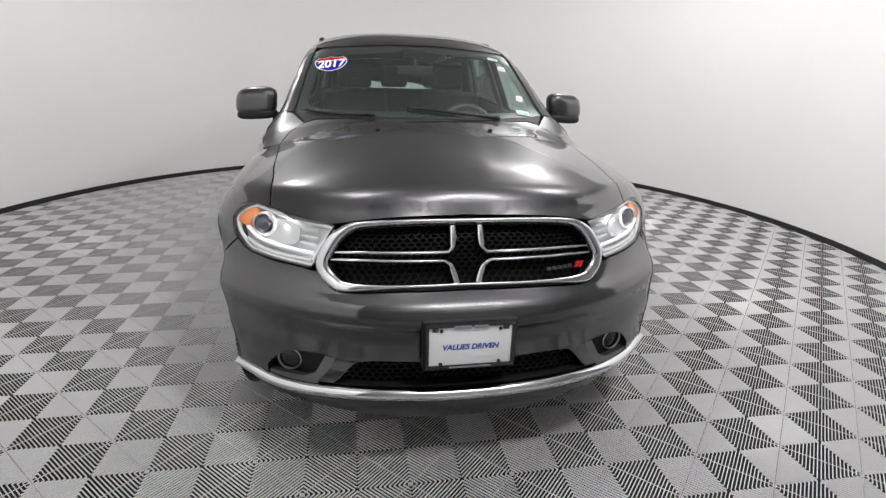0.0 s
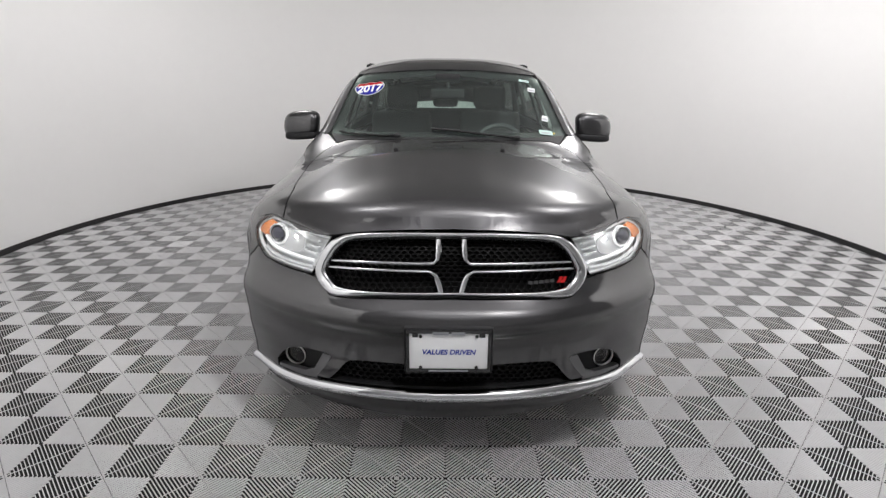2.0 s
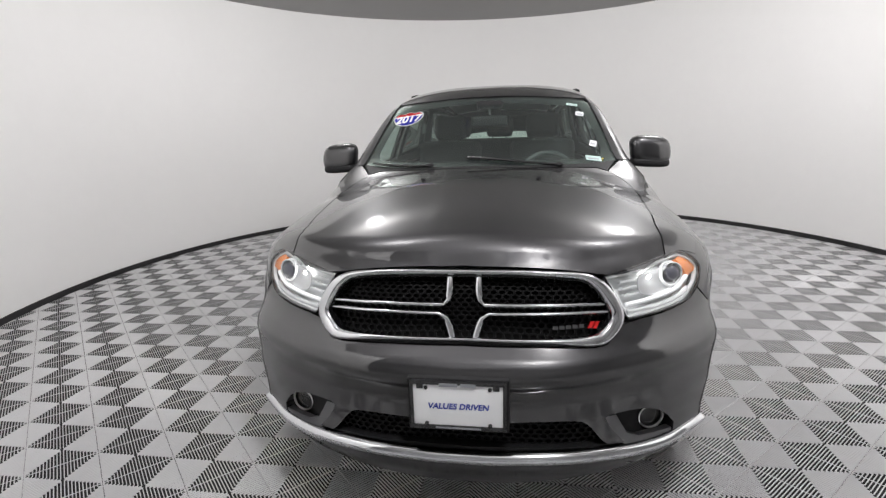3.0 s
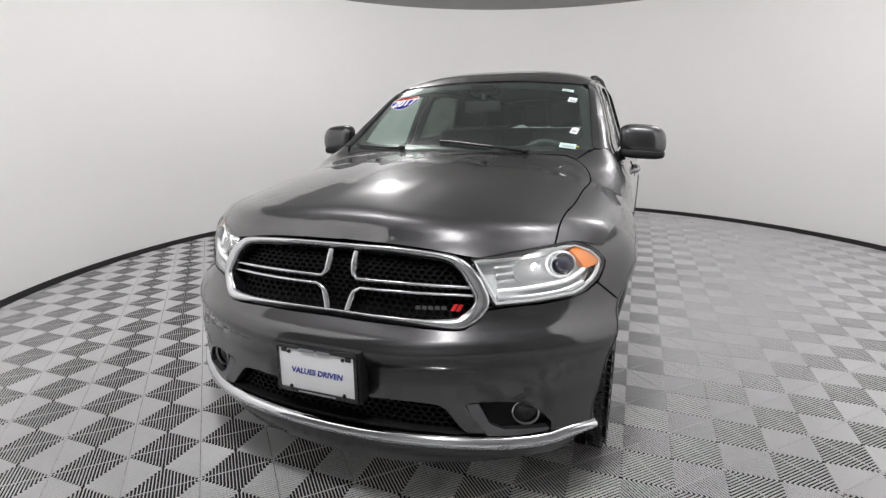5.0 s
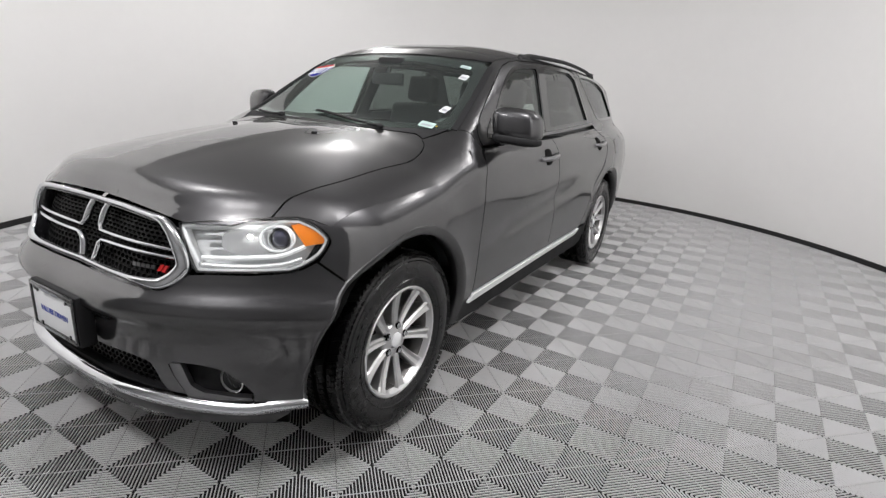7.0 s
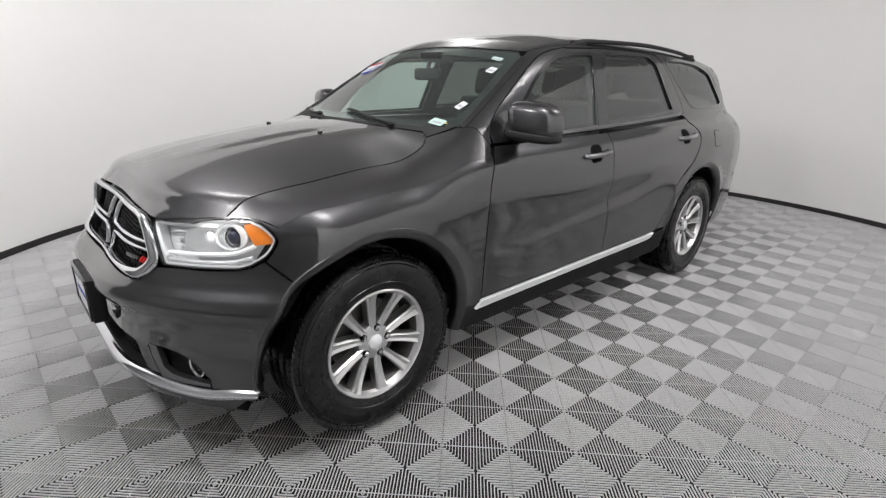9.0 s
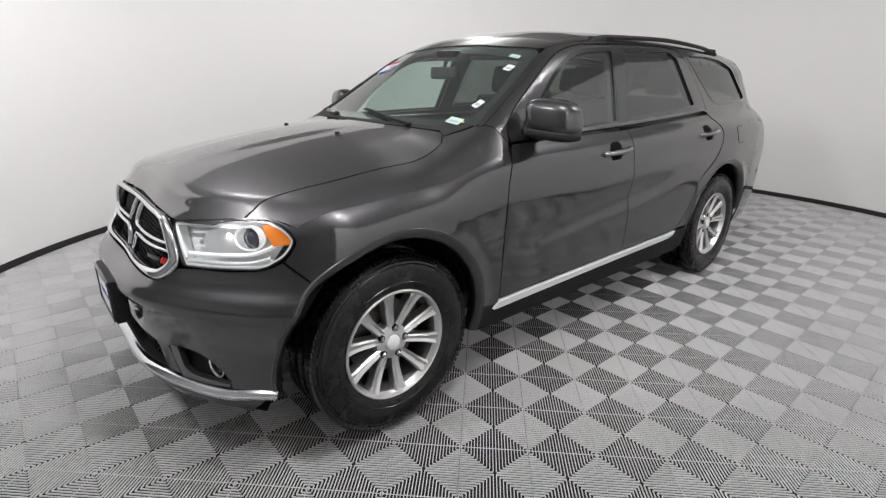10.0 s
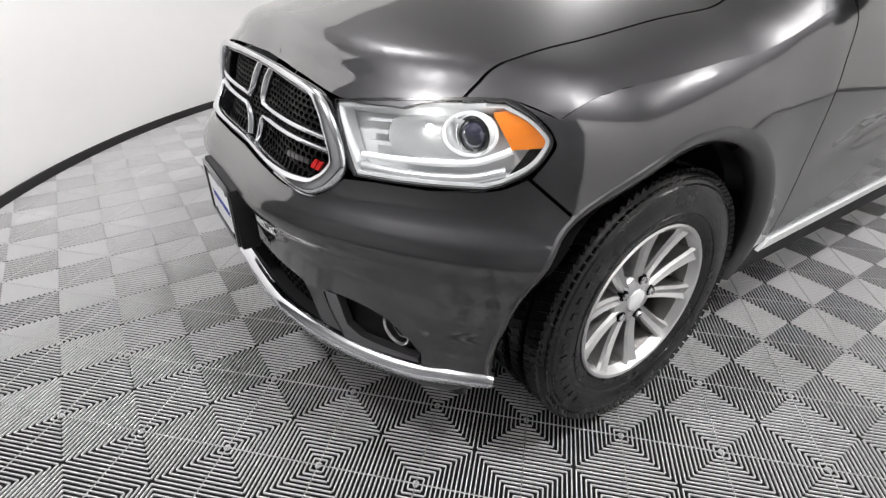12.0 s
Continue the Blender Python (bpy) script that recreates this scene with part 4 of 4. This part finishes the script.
# wheels
def build_wheel():
    w = thing("wheel", "ten-spoke silver alloy wheel with a black road tyre", "wheel")
    del w["category"]
    bm = bmesh.new()
    lathe(bm, [(.232, .10), (.240, .118), (.262, .129), (.300, .1325), (.335, .130), (.360, .121), (.374, .108), (.3775, .100), (.3785, .062), (.366, .060), (.366, .050), (.379, .048), (.3795, .012), (.366, .010), (.366, -.010), (.3795, -.012),
               (.379, -.048), (.366, -.05), (.366, -.06), (.3785, -.062), (.3775, -.10), (.374, -.108), (.36, -.121), (.335, -.13), (.30, -.1325), (.26, -.129), (.232, -.10)], 96)
    tyre = part("tyre", bm, RUBBER, w, "black road tyre")
    bm = bmesh.new()
    for k in range(96):
        a = 2 * math.pi * k / 96
        for x, ang, wd, rr in ((.088, .0, .048, .3765), (-.088, .5, .048, .3765), (.031, .25, .032, .3775), (-.031, .75, .032, .3775)):
            m = Matrix.Rotation(a + ang * 2 * math.pi / 96, 4, "X") @ Matrix.Translation((x, 0, rr)) @ Matrix.Rotation(radians(22 if x > 0 else -22), 4, "Z")
            box(bm, 0, 0, .0, wd, .0200, .010, 0, m)
        m = Matrix.Rotation(a, 4, "X") @ Matrix.Translation((.1225, 0, .358)) @ Matrix.Rotation(radians(38), 4, "Y")
        box(bm, 0, 0, 0, .003, .0185, .022, 0, m)
    tagged(part("tread", bm, RUBBER, tyre, smooth=False), kind="stuff")
    bm = bmesh.new()
    for r in (.345, .272):
        lathe(bm, [(r - .003, .1285 if r < .3 else .1265), (r, .1325 if r < .3 else .1295), (r + .003, .1290 if r < .3 else .1255)], 90)
    for k in range(12):
        a = radians(50 + 7.5 * k)
        m = Matrix.Rotation(a, 4, "X") @ Matrix.Translation((.1322, 0, .312))
        box(bm, 0, 0, 0, .003, .017, .020, 0, m)
    part("sidewall_marking", bm, RUBBER, tyre)
    bm = bmesh.new()
    lathe(bm, [(.236, .112), (.238, .120), (.233, .124), (.226, .121), (.221, .108), (.215, .095)], 80)
    rim = part("rim", bm, SATIN, w, "silver alloy rim")
    # Rim's inside in a darker grey: the shade behind the spokes as colour.
    bm = bmesh.new()
    lathe(bm, [(.215, .095), (.212, .09), (.206, .03), (.200, -.05), (.212, -.10), (.232, -.115)], 80)
    part("rim_barrel", bm, DISC, rim, "inside of the rim, in a darker grey that stands for shade")
    lug0 = -12
    for k in range(5):
        for sgn in (-1, 1):
            a = radians(lug0 + 36 + 72 * k + sgn * 17.5)
            bm = bmesh.new()
            # a spoke from hub to rim: inner and outer section, ridge along its middle
            r0, r1 = .052, .226
            rows = []
            for j in range(7):
                t = j / 6
                r = r0 + (r1 - r0) * t
                half = .0150 + .0085 * t + .007 * max(0, t - .8) * 5
                top = .086 + .028 * t - .006 * math.sin(math.pi * t)
                skew = -sgn * .006 * (1 - t)
                rows.append([bm.verts.new(c) for c in ((top - .050, skew - half, r), (top - .008, skew - half, r), (top, skew - half * .70, r), (top - .007, skew + sgn * half * .15, r), (top, skew + half * .70, r), (top - .008, skew + half, r), (top - .050, skew + half, r))])
            for p, q in zip(rows, rows[1:]):
                for c in range(6):
                    bm.faces.new((p[c], p[c + 1], q[c + 1], q[c]))
            bmesh.ops.recalc_face_normals(bm, faces=bm.faces[:])
            bmesh.ops.transform(bm, matrix=Matrix.Rotation(a, 4, "X"), verts=bm.verts[:])
            part("spoke", bm, SATIN, rim, smooth=False)
    bm = bmesh.new()
    lathe(bm, [(.080, .035), (.080, .070), (.074, .082), (.050, .088), (.036, .090), (.034, .084), (.0005, .084)], 48)
    part("hub", bm, SATIN, rim)
    bm = bmesh.new()
    lathe(bm, [(.034, .084), (.032, .094), (.020, .099), (.0005, .100)], 32)
    part("centre_cap", bm, SILVER, rim, "silver centre cap")
    for k in range(5):
        a = radians(lug0 + 72 * k)
        bm = bmesh.new()
        lathe(bm, [(.0155, .060), (.0155, .0885), (.0125, .090), (.0125, .082)], 18, Matrix.Rotation(a, 4, "X") @ Matrix.Translation((0, 0, .062)))
        part("lug_seat", bm, VOID, rim)
        bm = bmesh.new()
        lathe(bm, [(.0105, .070), (.0105, .094), (.008, .099), (.0005, .100)], 6, Matrix.Rotation(a, 4, "X") @ Matrix.Translation((0, 0, .062)))
        part("lug_nut", bm, CHROME, rim)
    bm = bmesh.new()
    lathe(bm, [(.165, -.01), (.165, .012), (.070, .012), (.070, .03), (.001, .03)], 48)
    part("brake_disc", bm, DISC, w, "dull iron brake disc")
    bm = bmesh.new()
    box(bm, .004, .13, .03, .07, .07, .16, .012)
    part("brake_caliper", bm, DISC, w)
    bm = bmesh.new()
    lathe(bm, [(.204, -.06), (.001, -.062)], 48)
    part("wheel_back", bm, VOID, w)
    return w


first_wheel = build_wheel()
WHEEL_Z, GROW = .4020 - .026, 1.040
first_wheel.matrix_world = pose(.780, .01, WHEEL_Z) @ Matrix.Scale(GROW, 4)
first_wheel.parent = car
for wx, wy, turn in ((.785, 3.052, 14), (-.780, .01, 31), (-.785, 3.052, 52)):
    copy_thing(first_wheel, pose(wx, wy, WHEEL_Z, 0, 0, 0 if wx > 0 else 180) @ pose(0, 0, 0, turn, 0, 0))

# door mirrors
for s in (1, -1):
    bm = bmesh.new()
    bmesh.ops.create_uvsphere(bm, u_segments=48, v_segments=32, radius=1)
    for v in bm.verts:
        a, b, c = (math.copysign(abs(k) ** .62, k) for k in v.co)
        flat = .55 if b > 0 else 1.0
        v.co = (s * (.122 * a - .014 * c * (1 if c > 0 else .3)), .085 * b * flat + .030 * a, .086 * max(c, -.62) - .008 * a + .004)
    bmesh.ops.recalc_face_normals(bm, faces=bm.faces[:])
    mirror = part("door_mirror", bm, PAINT, car, "grey door mirror on a black foot")
    mirror.location = (s * .965, .885, 1.272)
    bm = bmesh.new()
    bmesh.ops.create_uvsphere(bm, u_segments=48, v_segments=24, radius=1)
    for v in bm.verts:
        a, b, c = (math.copysign(abs(k) ** .62, k) for k in v.co)
        v.co = (s * (.119 * a), .083 * b * (.55 if b > 0 else 1.0) + .030 * a, .030 * c - .066 - .008 * a)
    foot_top = [(s * -.09, .0, -.075), (s * -.15, .005, -.090), (s * -.20, .010, -.098)]
    tube(bm, foot_top, [.030, .026, .030], 14)
    bmesh.ops.recalc_face_normals(bm, faces=bm.faces[:])
    part("mirror_foot", bm, BLACK, mirror, "black mirror foot")
    bm = bmesh.new()
    box(bm, 0, .046, .002, .190, .006, .118, .002, pose(0, 0, 0, 0, 0, s * 14))
    part("mirror_glass", bm, MIRROR, mirror, "mirror glass")
    flag = [(.80, 1.20), (.89, 1.20), (.945, 1.285), (.905, 1.30)]
    panel("mirror_flag", flag, from_side, GLOSS_BLACK, car, offset=.004, thick=.01, step=.06, side=s)

# wipers, washer jets, scuttle
cowl_half = [(0, .385), *curve_through([(.25, .405), (.45, .45), (.60, .49)], 4), (.655, .468), (.715, .60), (.64, .555), (.45, .48), (.2, .43), (0, .42)]
panel("scuttle", cowl_half + [(-x, y) for x, y in cowl_half[-2:0:-1]], from_top, BLACK, car, offset=.0, thick=.01, step=.06, label="black scuttle panel below the windscreen")


def on_glass(x, y, d=.0):
    p = from_top(np.array([[x, y]]))
    return Vector((p + normals(p) * d)[0])


for pts in ([(.40, .455), (.22, .462), (.0, .50), (-.10, .515)], [(-.30, .455), (-.42, .475), (-.58, .535), (-.66, .585)]):
    line = curve_through([tuple(on_glass(x, y, .007)) for x, y in pts], 5)
    bm = bmesh.new()
    tube(bm, line, [.007 - .004 * k / (len(line) - 1) for k in range(len(line))], 8)
    arm = part("wiper_arm", bm, MESH_BLACK, car, "black wiper arm")
    bm = bmesh.new()
    blade = curve_through([tuple(on_glass(x, y + .012, .006)) for x, y in [pts[1], pts[2], pts[3]]], 6)
    tube(bm, blade, .0045, 6)
    part("wiper_blade", bm, RUBBER, arm)
    bm = bmesh.new()
    bmesh.ops.create_uvsphere(bm, u_segments=16, v_segments=10, radius=.017, matrix=Matrix.Translation(line[0]) @ Matrix.Diagonal((1.3, 1, .8, 1)))
    part("wiper_pivot", bm, BLACK, arm)
for s in (1, -1):
    bm = bmesh.new()
    p = on_glass(s * .28, .125, .004)
    box(bm, *p, .022, .018, .012, .004)
    part("washer_jet", bm, BLACK, car, "small black washer jet on the bonnet")

# roof rails
for s in (1, -1):
    line = curve_through([(s * .615, 1.58, 1.652), (s * .615, 1.68, 1.678), (s * .615, 1.85, 1.692), (s * .615, 2.48, 1.706), (s * .605, 3.0, 1.688), (s * .597, 3.22, 1.668), (s * .592, 3.36, 1.645)], 6)
    bm = bmesh.new()
    tube(bm, line, [.010] + [.0135] * (len(line) - 2) + [.010], 8)
    rail = part("roof_rail", bm, BLACK, car, "black roof rail")
    for y, z in ((1.68, 1.668), (3.25, 1.664)):
        bm = bmesh.new()
        box(bm, s * .612 if y < 3 else s * .592, y, z, .030, .15, .038, .012)
        part("rail_foot", bm, BLACK, rail)

# stickers on the windscreen
def sticker(name, x, y, w, h, mat, label, lean=0.0, d=-.0015):
    p = from_top(np.array([[x, y]]))
    n = Vector(normals(p)[0])
    up = Vector((0, 1, 1.0 / 1.62)) - n * n.dot(Vector((0, 1, 1.0 / 1.62)))
    up.normalize()
    right = up.cross(n)
    m = Matrix((right, up, n)).transposed().to_4x4()
    m.translation = Vector(p[0]) + n * d
    t = thing(name, label, "sticker", CAR_AT @ m @ pose(0, 0, 0, 0, 0, lean))
    if mat:
        bm = bmesh.new()
        box(bm, 0, 0, 0, w, h, .0008)
        part("film", bm, mat, t, smooth=False)
        bm = bmesh.new()
        box(bm, 0, -h * .1, .0007, w * .7, h * .3, .0006)
        part("print_bar", bm, INK_GREY, t, smooth=False)
    return t


sticker("windscreen_label", .597, .585, .085, .052, GREEN_CARD, "pale service label in the windscreen's lower corner")
sticker("windscreen_label", .612, .725, .040, .060, STICKER_WHITE, "small white label low on the windscreen", -12)
sticker("windscreen_label", .560, .99, .050, .050, STICKER_WHITE, "small white label high on the windscreen", -6)
sticker("windscreen_label", .520, 1.075, .070, .028, GREEN_CARD, "narrow pale label at the windscreen's top edge", -6)
t = thing("inspection_dot", "tiny yellow dot sticker in the windscreen corner", "sticker", CAR_AT @ Matrix.Translation(on_glass(.648, .593, -.001)))
bm = bmesh.new()
bmesh.ops.create_uvsphere(bm, u_segments=12, v_segments=8, radius=.007, matrix=Matrix.Diagonal((1, 1, .35, 1)))
part("film", bm, YELLOW, t)
year = sticker("year_sticker", -.525, .985, .2, .1, None, "blue and red year sticker reading 2017 on the windscreen")


def shield(w, h):
    pts = [(-.5, .22), (-.36, .44), (-.18, .36), (0, .48), (.18, .36), (.36, .44), (.5, .22), (.49, -.02), (.38, -.28), (.18, -.44), (0, -.5), (-.18, -.44), (-.38, -.28), (-.49, -.02)]
    return [(x * w, y * h) for x, y in rounded(pts, .12, 3)]


def flat(name, outline, z, mat, parent):
    bm = bmesh.new()
    bm.faces.new([bm.verts.new((x, y, z)) for x, y in outline])
    bmesh.ops.solidify(bm, geom=bm.faces[:], thickness=.0005)
    return part(name, bm, mat, parent, smooth=False)


edge = flat("film", shield(.203, .174), .0, WHITE_CARD, year)
flat("blue_field", [(x, min(y, .028)) for x, y in shield(.190, .160)], .0012, STICKER_BLUE, year)
flat("red_field", [(x, max(y, .037)) for x, y in shield(.190, .160)], .0012, STICKER_RED, year)
words("lettering", "2017", .083, WHITE_CARD, pose(0, -.010, .003) @ Matrix.Diagonal((1, 1.35, 1, 1)), year, shear=.12)

# cabin
bm = bmesh.new()
box(bm, 0, 2.1, .42, 1.66, 3.4, .10, .03)
part("cabin_floor", bm, CLOTH, car)
bm = bmesh.new()
prof = [(.52, 1.165), (.62, 1.195), (.80, 1.205), (.93, 1.19), (1.0, 1.13), (1.02, .98), (.96, .62), (.60, .50)]
rows = [[bm.verts.new((x, y + .10 * (abs(x) / .75) ** 2, z)) for y, z in prof] for x in (-.80, -.6, -.35, 0, .35, .6, .80)]
for p, q in zip(rows, rows[1:]):
    for k in range(len(prof) - 1):
        bm.faces.new((p[k], p[k + 1], q[k + 1], q[k]))
part("dashboard", bm, DASH, car, "dark dashboard")
bm = bmesh.new()
lathe(bm, [(.185 + .016 * math.cos(a), .016 * math.sin(a)) for a in (2 * math.pi * k / 10 for k in range(11))], 40, Matrix.Translation((.38, 1.12, 1.09)) @ pose(0, 0, 0, -25, 0, 0) @ Matrix.Rotation(radians(90), 4, "Z"))
wheel_ob = part("steering_wheel", bm, DASH, car, "dark steering wheel")
bm = bmesh.new()
m = Matrix.Translation((.38, 1.12, 1.09)) @ pose(0, 0, 0, -25, 0, 0)
box(bm, 0, -.02, 0, .16, .05, .12, .03, m, 3)
box(bm, 0, -.01, 0, .36, .02, .045, .008, m)
part("wheel_boss", bm, DASH, wheel_ob)


def seat(x, y, width, label):
    sgroup = part("seat_base", (b := bmesh.new(), box(b, x, y, .68, width, .54, .20, .07, seg=4))[0], CLOTH, car, label)
    b = bmesh.new()
    box(b, 0, 0, .31, width * .96, .16, .62, .065, pose(x, y + .26, .72, -14, 0, 0), 4)
    part("backrest", b, CLOTH, sgroup)
    n = 1 if width < .7 else 3
    for k in range(n):
        hx = x + (k - (n - 1) / 2) * .42
        hy, hz = y + .26 + .165, 1.44
        b = bmesh.new()
        box(b, 0, 0, 0, .26, .11, .20, .05, pose(hx, hy, hz, -12, 0, 0), 4)
        part("headrest", b, CLOTH, sgroup)
        for sx in (-.07, .07):
            b = bmesh.new()
            tube(b, [(hx + sx, hy - .02, hz - .19), (hx + sx, hy, hz - .06)], .0065, 8)
            part("headrest_post", b, CHROME, sgroup, "chrome headrest post")


seat(.38, 1.58, .54, "black cloth driver's seat")
seat(-.38, 1.58, .54, "black cloth passenger seat")
seat(0, 2.50, 1.30, "black cloth rear bench")
panel("headliner", [(-.52, 1.24), (.52, 1.24), (.52, 3.7), (-.52, 3.7)], from_top, TRIM_GREY, car, offset=-.045, thick=.01, step=.15)
both("door_lining", [(.80, .50), (2.75, .50), (2.75, 1.20), (.80, 1.15)], from_side, DASH, car, offset=-.07, thick=.01, step=.15)
lining = [(.78, 1.15), (.80, 1.22), (.88, 1.33), (1.12, 1.50), (1.30, 1.59), (1.60, 1.64), (2.6, 1.655), (3.40, 1.63), (3.70, 1.50), (3.87, 1.25), (3.0, 1.17), (2.0, 1.14)]
both("pillar_lining", lining, from_side, DASH, car, offset=-.045, thick=.008, step=.15, holes=(grown(win_front, -.012), grown(win_rear, -.012), grown(win_quarter, -.012)))
bm = bmesh.new()
box(bm, 0, 1.03, 1.475, .235, .035, .070, .018, pose(0, 0, 0, 0, 0, 0), 3)
tube(bm, [(0, 1.03, 1.51), (0, 1.05, 1.56), (0, 1.06, 1.585)], .012, 8)
box(bm, 0, 1.10, 1.575, .17, .14, .06, .02)
view_mirror = part("rear_view_mirror", bm, BLACK, car, "black rear-view mirror behind the windscreen")
bm = bmesh.new()
box(bm, 0, 1.039, 1.475, .225, .003, .055, .001)
part("mirror_glass", bm, MIRROR, view_mirror)


# ---- ribbed floor tiles, laid on the diagonal ----
TILE_SIDE = .2 * math.sqrt(2)
TILE_X, TILE_Y = 1.356, .718 + .2
RIBS = 22


def tile_mesh():
    verts, faces = [], []

    def bar(quad, h, inset, drop=0.0):
        o = len(verts)
        c = np.mean(quad, 0)
        verts.extend([(x, y, -h) for x, y in quad])
        d = np.array(quad)
        e = d[1] - d[0]
        across = np.array([-e[1], e[0]]) / np.linalg.norm(e)
        for p in d:
            s = np.sign(np.dot(p - c, across))
            verts.append((p[0] - across[0] * s * inset, p[1] - across[1] * s * inset, -drop))
        faces.extend([(o + 4, o + 5, o + 6, o + 7), (o, o + 1, o + 5, o + 4), (o + 2, o + 3, o + 7, o + 6), (o + 1, o + 2, o + 6, o + 5), (o + 3, o, o + 4, o + 7)])

    def rib(turn, t, r0, r1, w):
        """A rounded rib along the tile's radius, open below."""
        o = len(verts)
        prof = ((-1, -RIB_CAP), (-1, -.45 * RIB_ROUND - .001), (-.80, -.16 * RIB_ROUND - .0003), (-.30, 0), (.30, 0), (.80, -.16 * RIB_ROUND - .0003), (1, -.45 * RIB_ROUND - .001), (1, -RIB_CAP))
        for r in (r0, r1):
            for a, z in prof:
                p = turn @ np.array((r, t + a * w))
                verts.append((p[0], p[1], z))
        n = len(prof)
        faces.extend([(o + k, o + n + k, o + n + k + 1, o + k + 1) for k in range(n - 1)])
        faces.extend([(o + n, o + n + 7, o + n + 6, o + n + 1), (o + n + 1, o + n + 6, o + n + 5, o + n + 2), (o + n + 2, o + n + 5, o + n + 4, o + n + 3)])

    half, pitch = TILE_SIDE / 2 - .0005, TILE_SIDE / RIBS
    w = pitch * RIB_FILL / 2
    for q in range(4):
        c, s = round(math.cos(q * math.pi / 2)), round(math.sin(q * math.pi / 2))
        turn = np.array([[c, -s], [s, c]])
        for k in range(RIBS):
            t = (k - (RIBS - 1) / 2) * pitch
            lo = abs(t)
            if half - .0014 - lo < .002:
                continue
            rib(turn, t, lo + .0005, half - .0014, w)
        quad = [turn @ np.array(p) for p in ((half - .0009, -half), (half, -half), (half, half), (half - .0009, half))]
        bar([quad[1], quad[2], quad[3], quad[0]], RIB_DEPTH, .0002, .0014)
    me = bpy.data.meshes.new("tile")
    me.from_pydata(verts, [], faces)
    me.materials.append(TILE)
    return me


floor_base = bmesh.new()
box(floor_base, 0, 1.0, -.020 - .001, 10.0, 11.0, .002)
floor = tagged(part("floor", floor_base, SHADED_BASE, smooth=False), "light grey interlocking ribbed floor tiles over a base blackened for shade", "floor", kind="structure")
tile = tile_mesh()
places = []
for i in range(-60, 61):
    for j in range(-60, 61):
        if (i + j) % 2:
            continue
        x, y = TILE_X + .2 * i, TILE_Y + .2 * j
        inside = (x / (ROOM_A + .2)) ** 2 + ((y - ROOM_Y) / (ROOM_B + .2)) ** 2 < 1
        if inside or (abs(x) < 3.6 and -3.6 < y < -.5):
            places.append((x, y))
places.sort(key=lambda p: math.hypot(p[0] - 1.0, p[1] + .2))
for x, y in places[:300]:
    ob = new("tile", tile)
    ob.parent = floor
    ob.matrix_world = pose(x, y, 0, 0, 0, 45)
base_co = np.array([v.co[:] for v in tile.vertices])
base_face = np.array([p.vertices[:] for p in tile.polygons])
r2 = math.sqrt(.5)
turned = np.stack([(base_co[:, 0] - base_co[:, 1]) * r2, (base_co[:, 0] + base_co[:, 1]) * r2, base_co[:, 2]], 1)
rest = places[300:]
co = np.concatenate([turned + np.array([x, y, 0]) for x, y in rest])
fc = np.concatenate([base_face + k * len(base_co) for k in range(len(rest))])
mid = co[fc].mean(1)
kept = ((mid[:, 0] / (ROOM_A + .05)) ** 2 + ((mid[:, 1] - ROOM_Y) / (ROOM_B + .05)) ** 2 < 1) | ((abs(mid[:, 0]) < 3.6) & (mid[:, 1] < -.5))
fc = fc[kept]      # the outer tiles are cut off under the wall
me = bpy.data.meshes.new("tiles")
me.vertices.add(len(co))
me.vertices.foreach_set("co", co.ravel())
me.loops.add(fc.size)
me.loops.foreach_set("vertex_index", fc.ravel().astype(np.int32))
me.polygons.add(len(fc))
me.polygons.foreach_set("loop_start", np.arange(0, fc.size, 4, dtype=np.int32))
me.polygons.foreach_set("use_smooth", np.zeros(len(fc), dtype=bool))
me.update(calc_edges=True)
me.materials.append(TILE)
ob = new("tiles", me)
ob.parent = floor
ob["kind"] = "stuff"
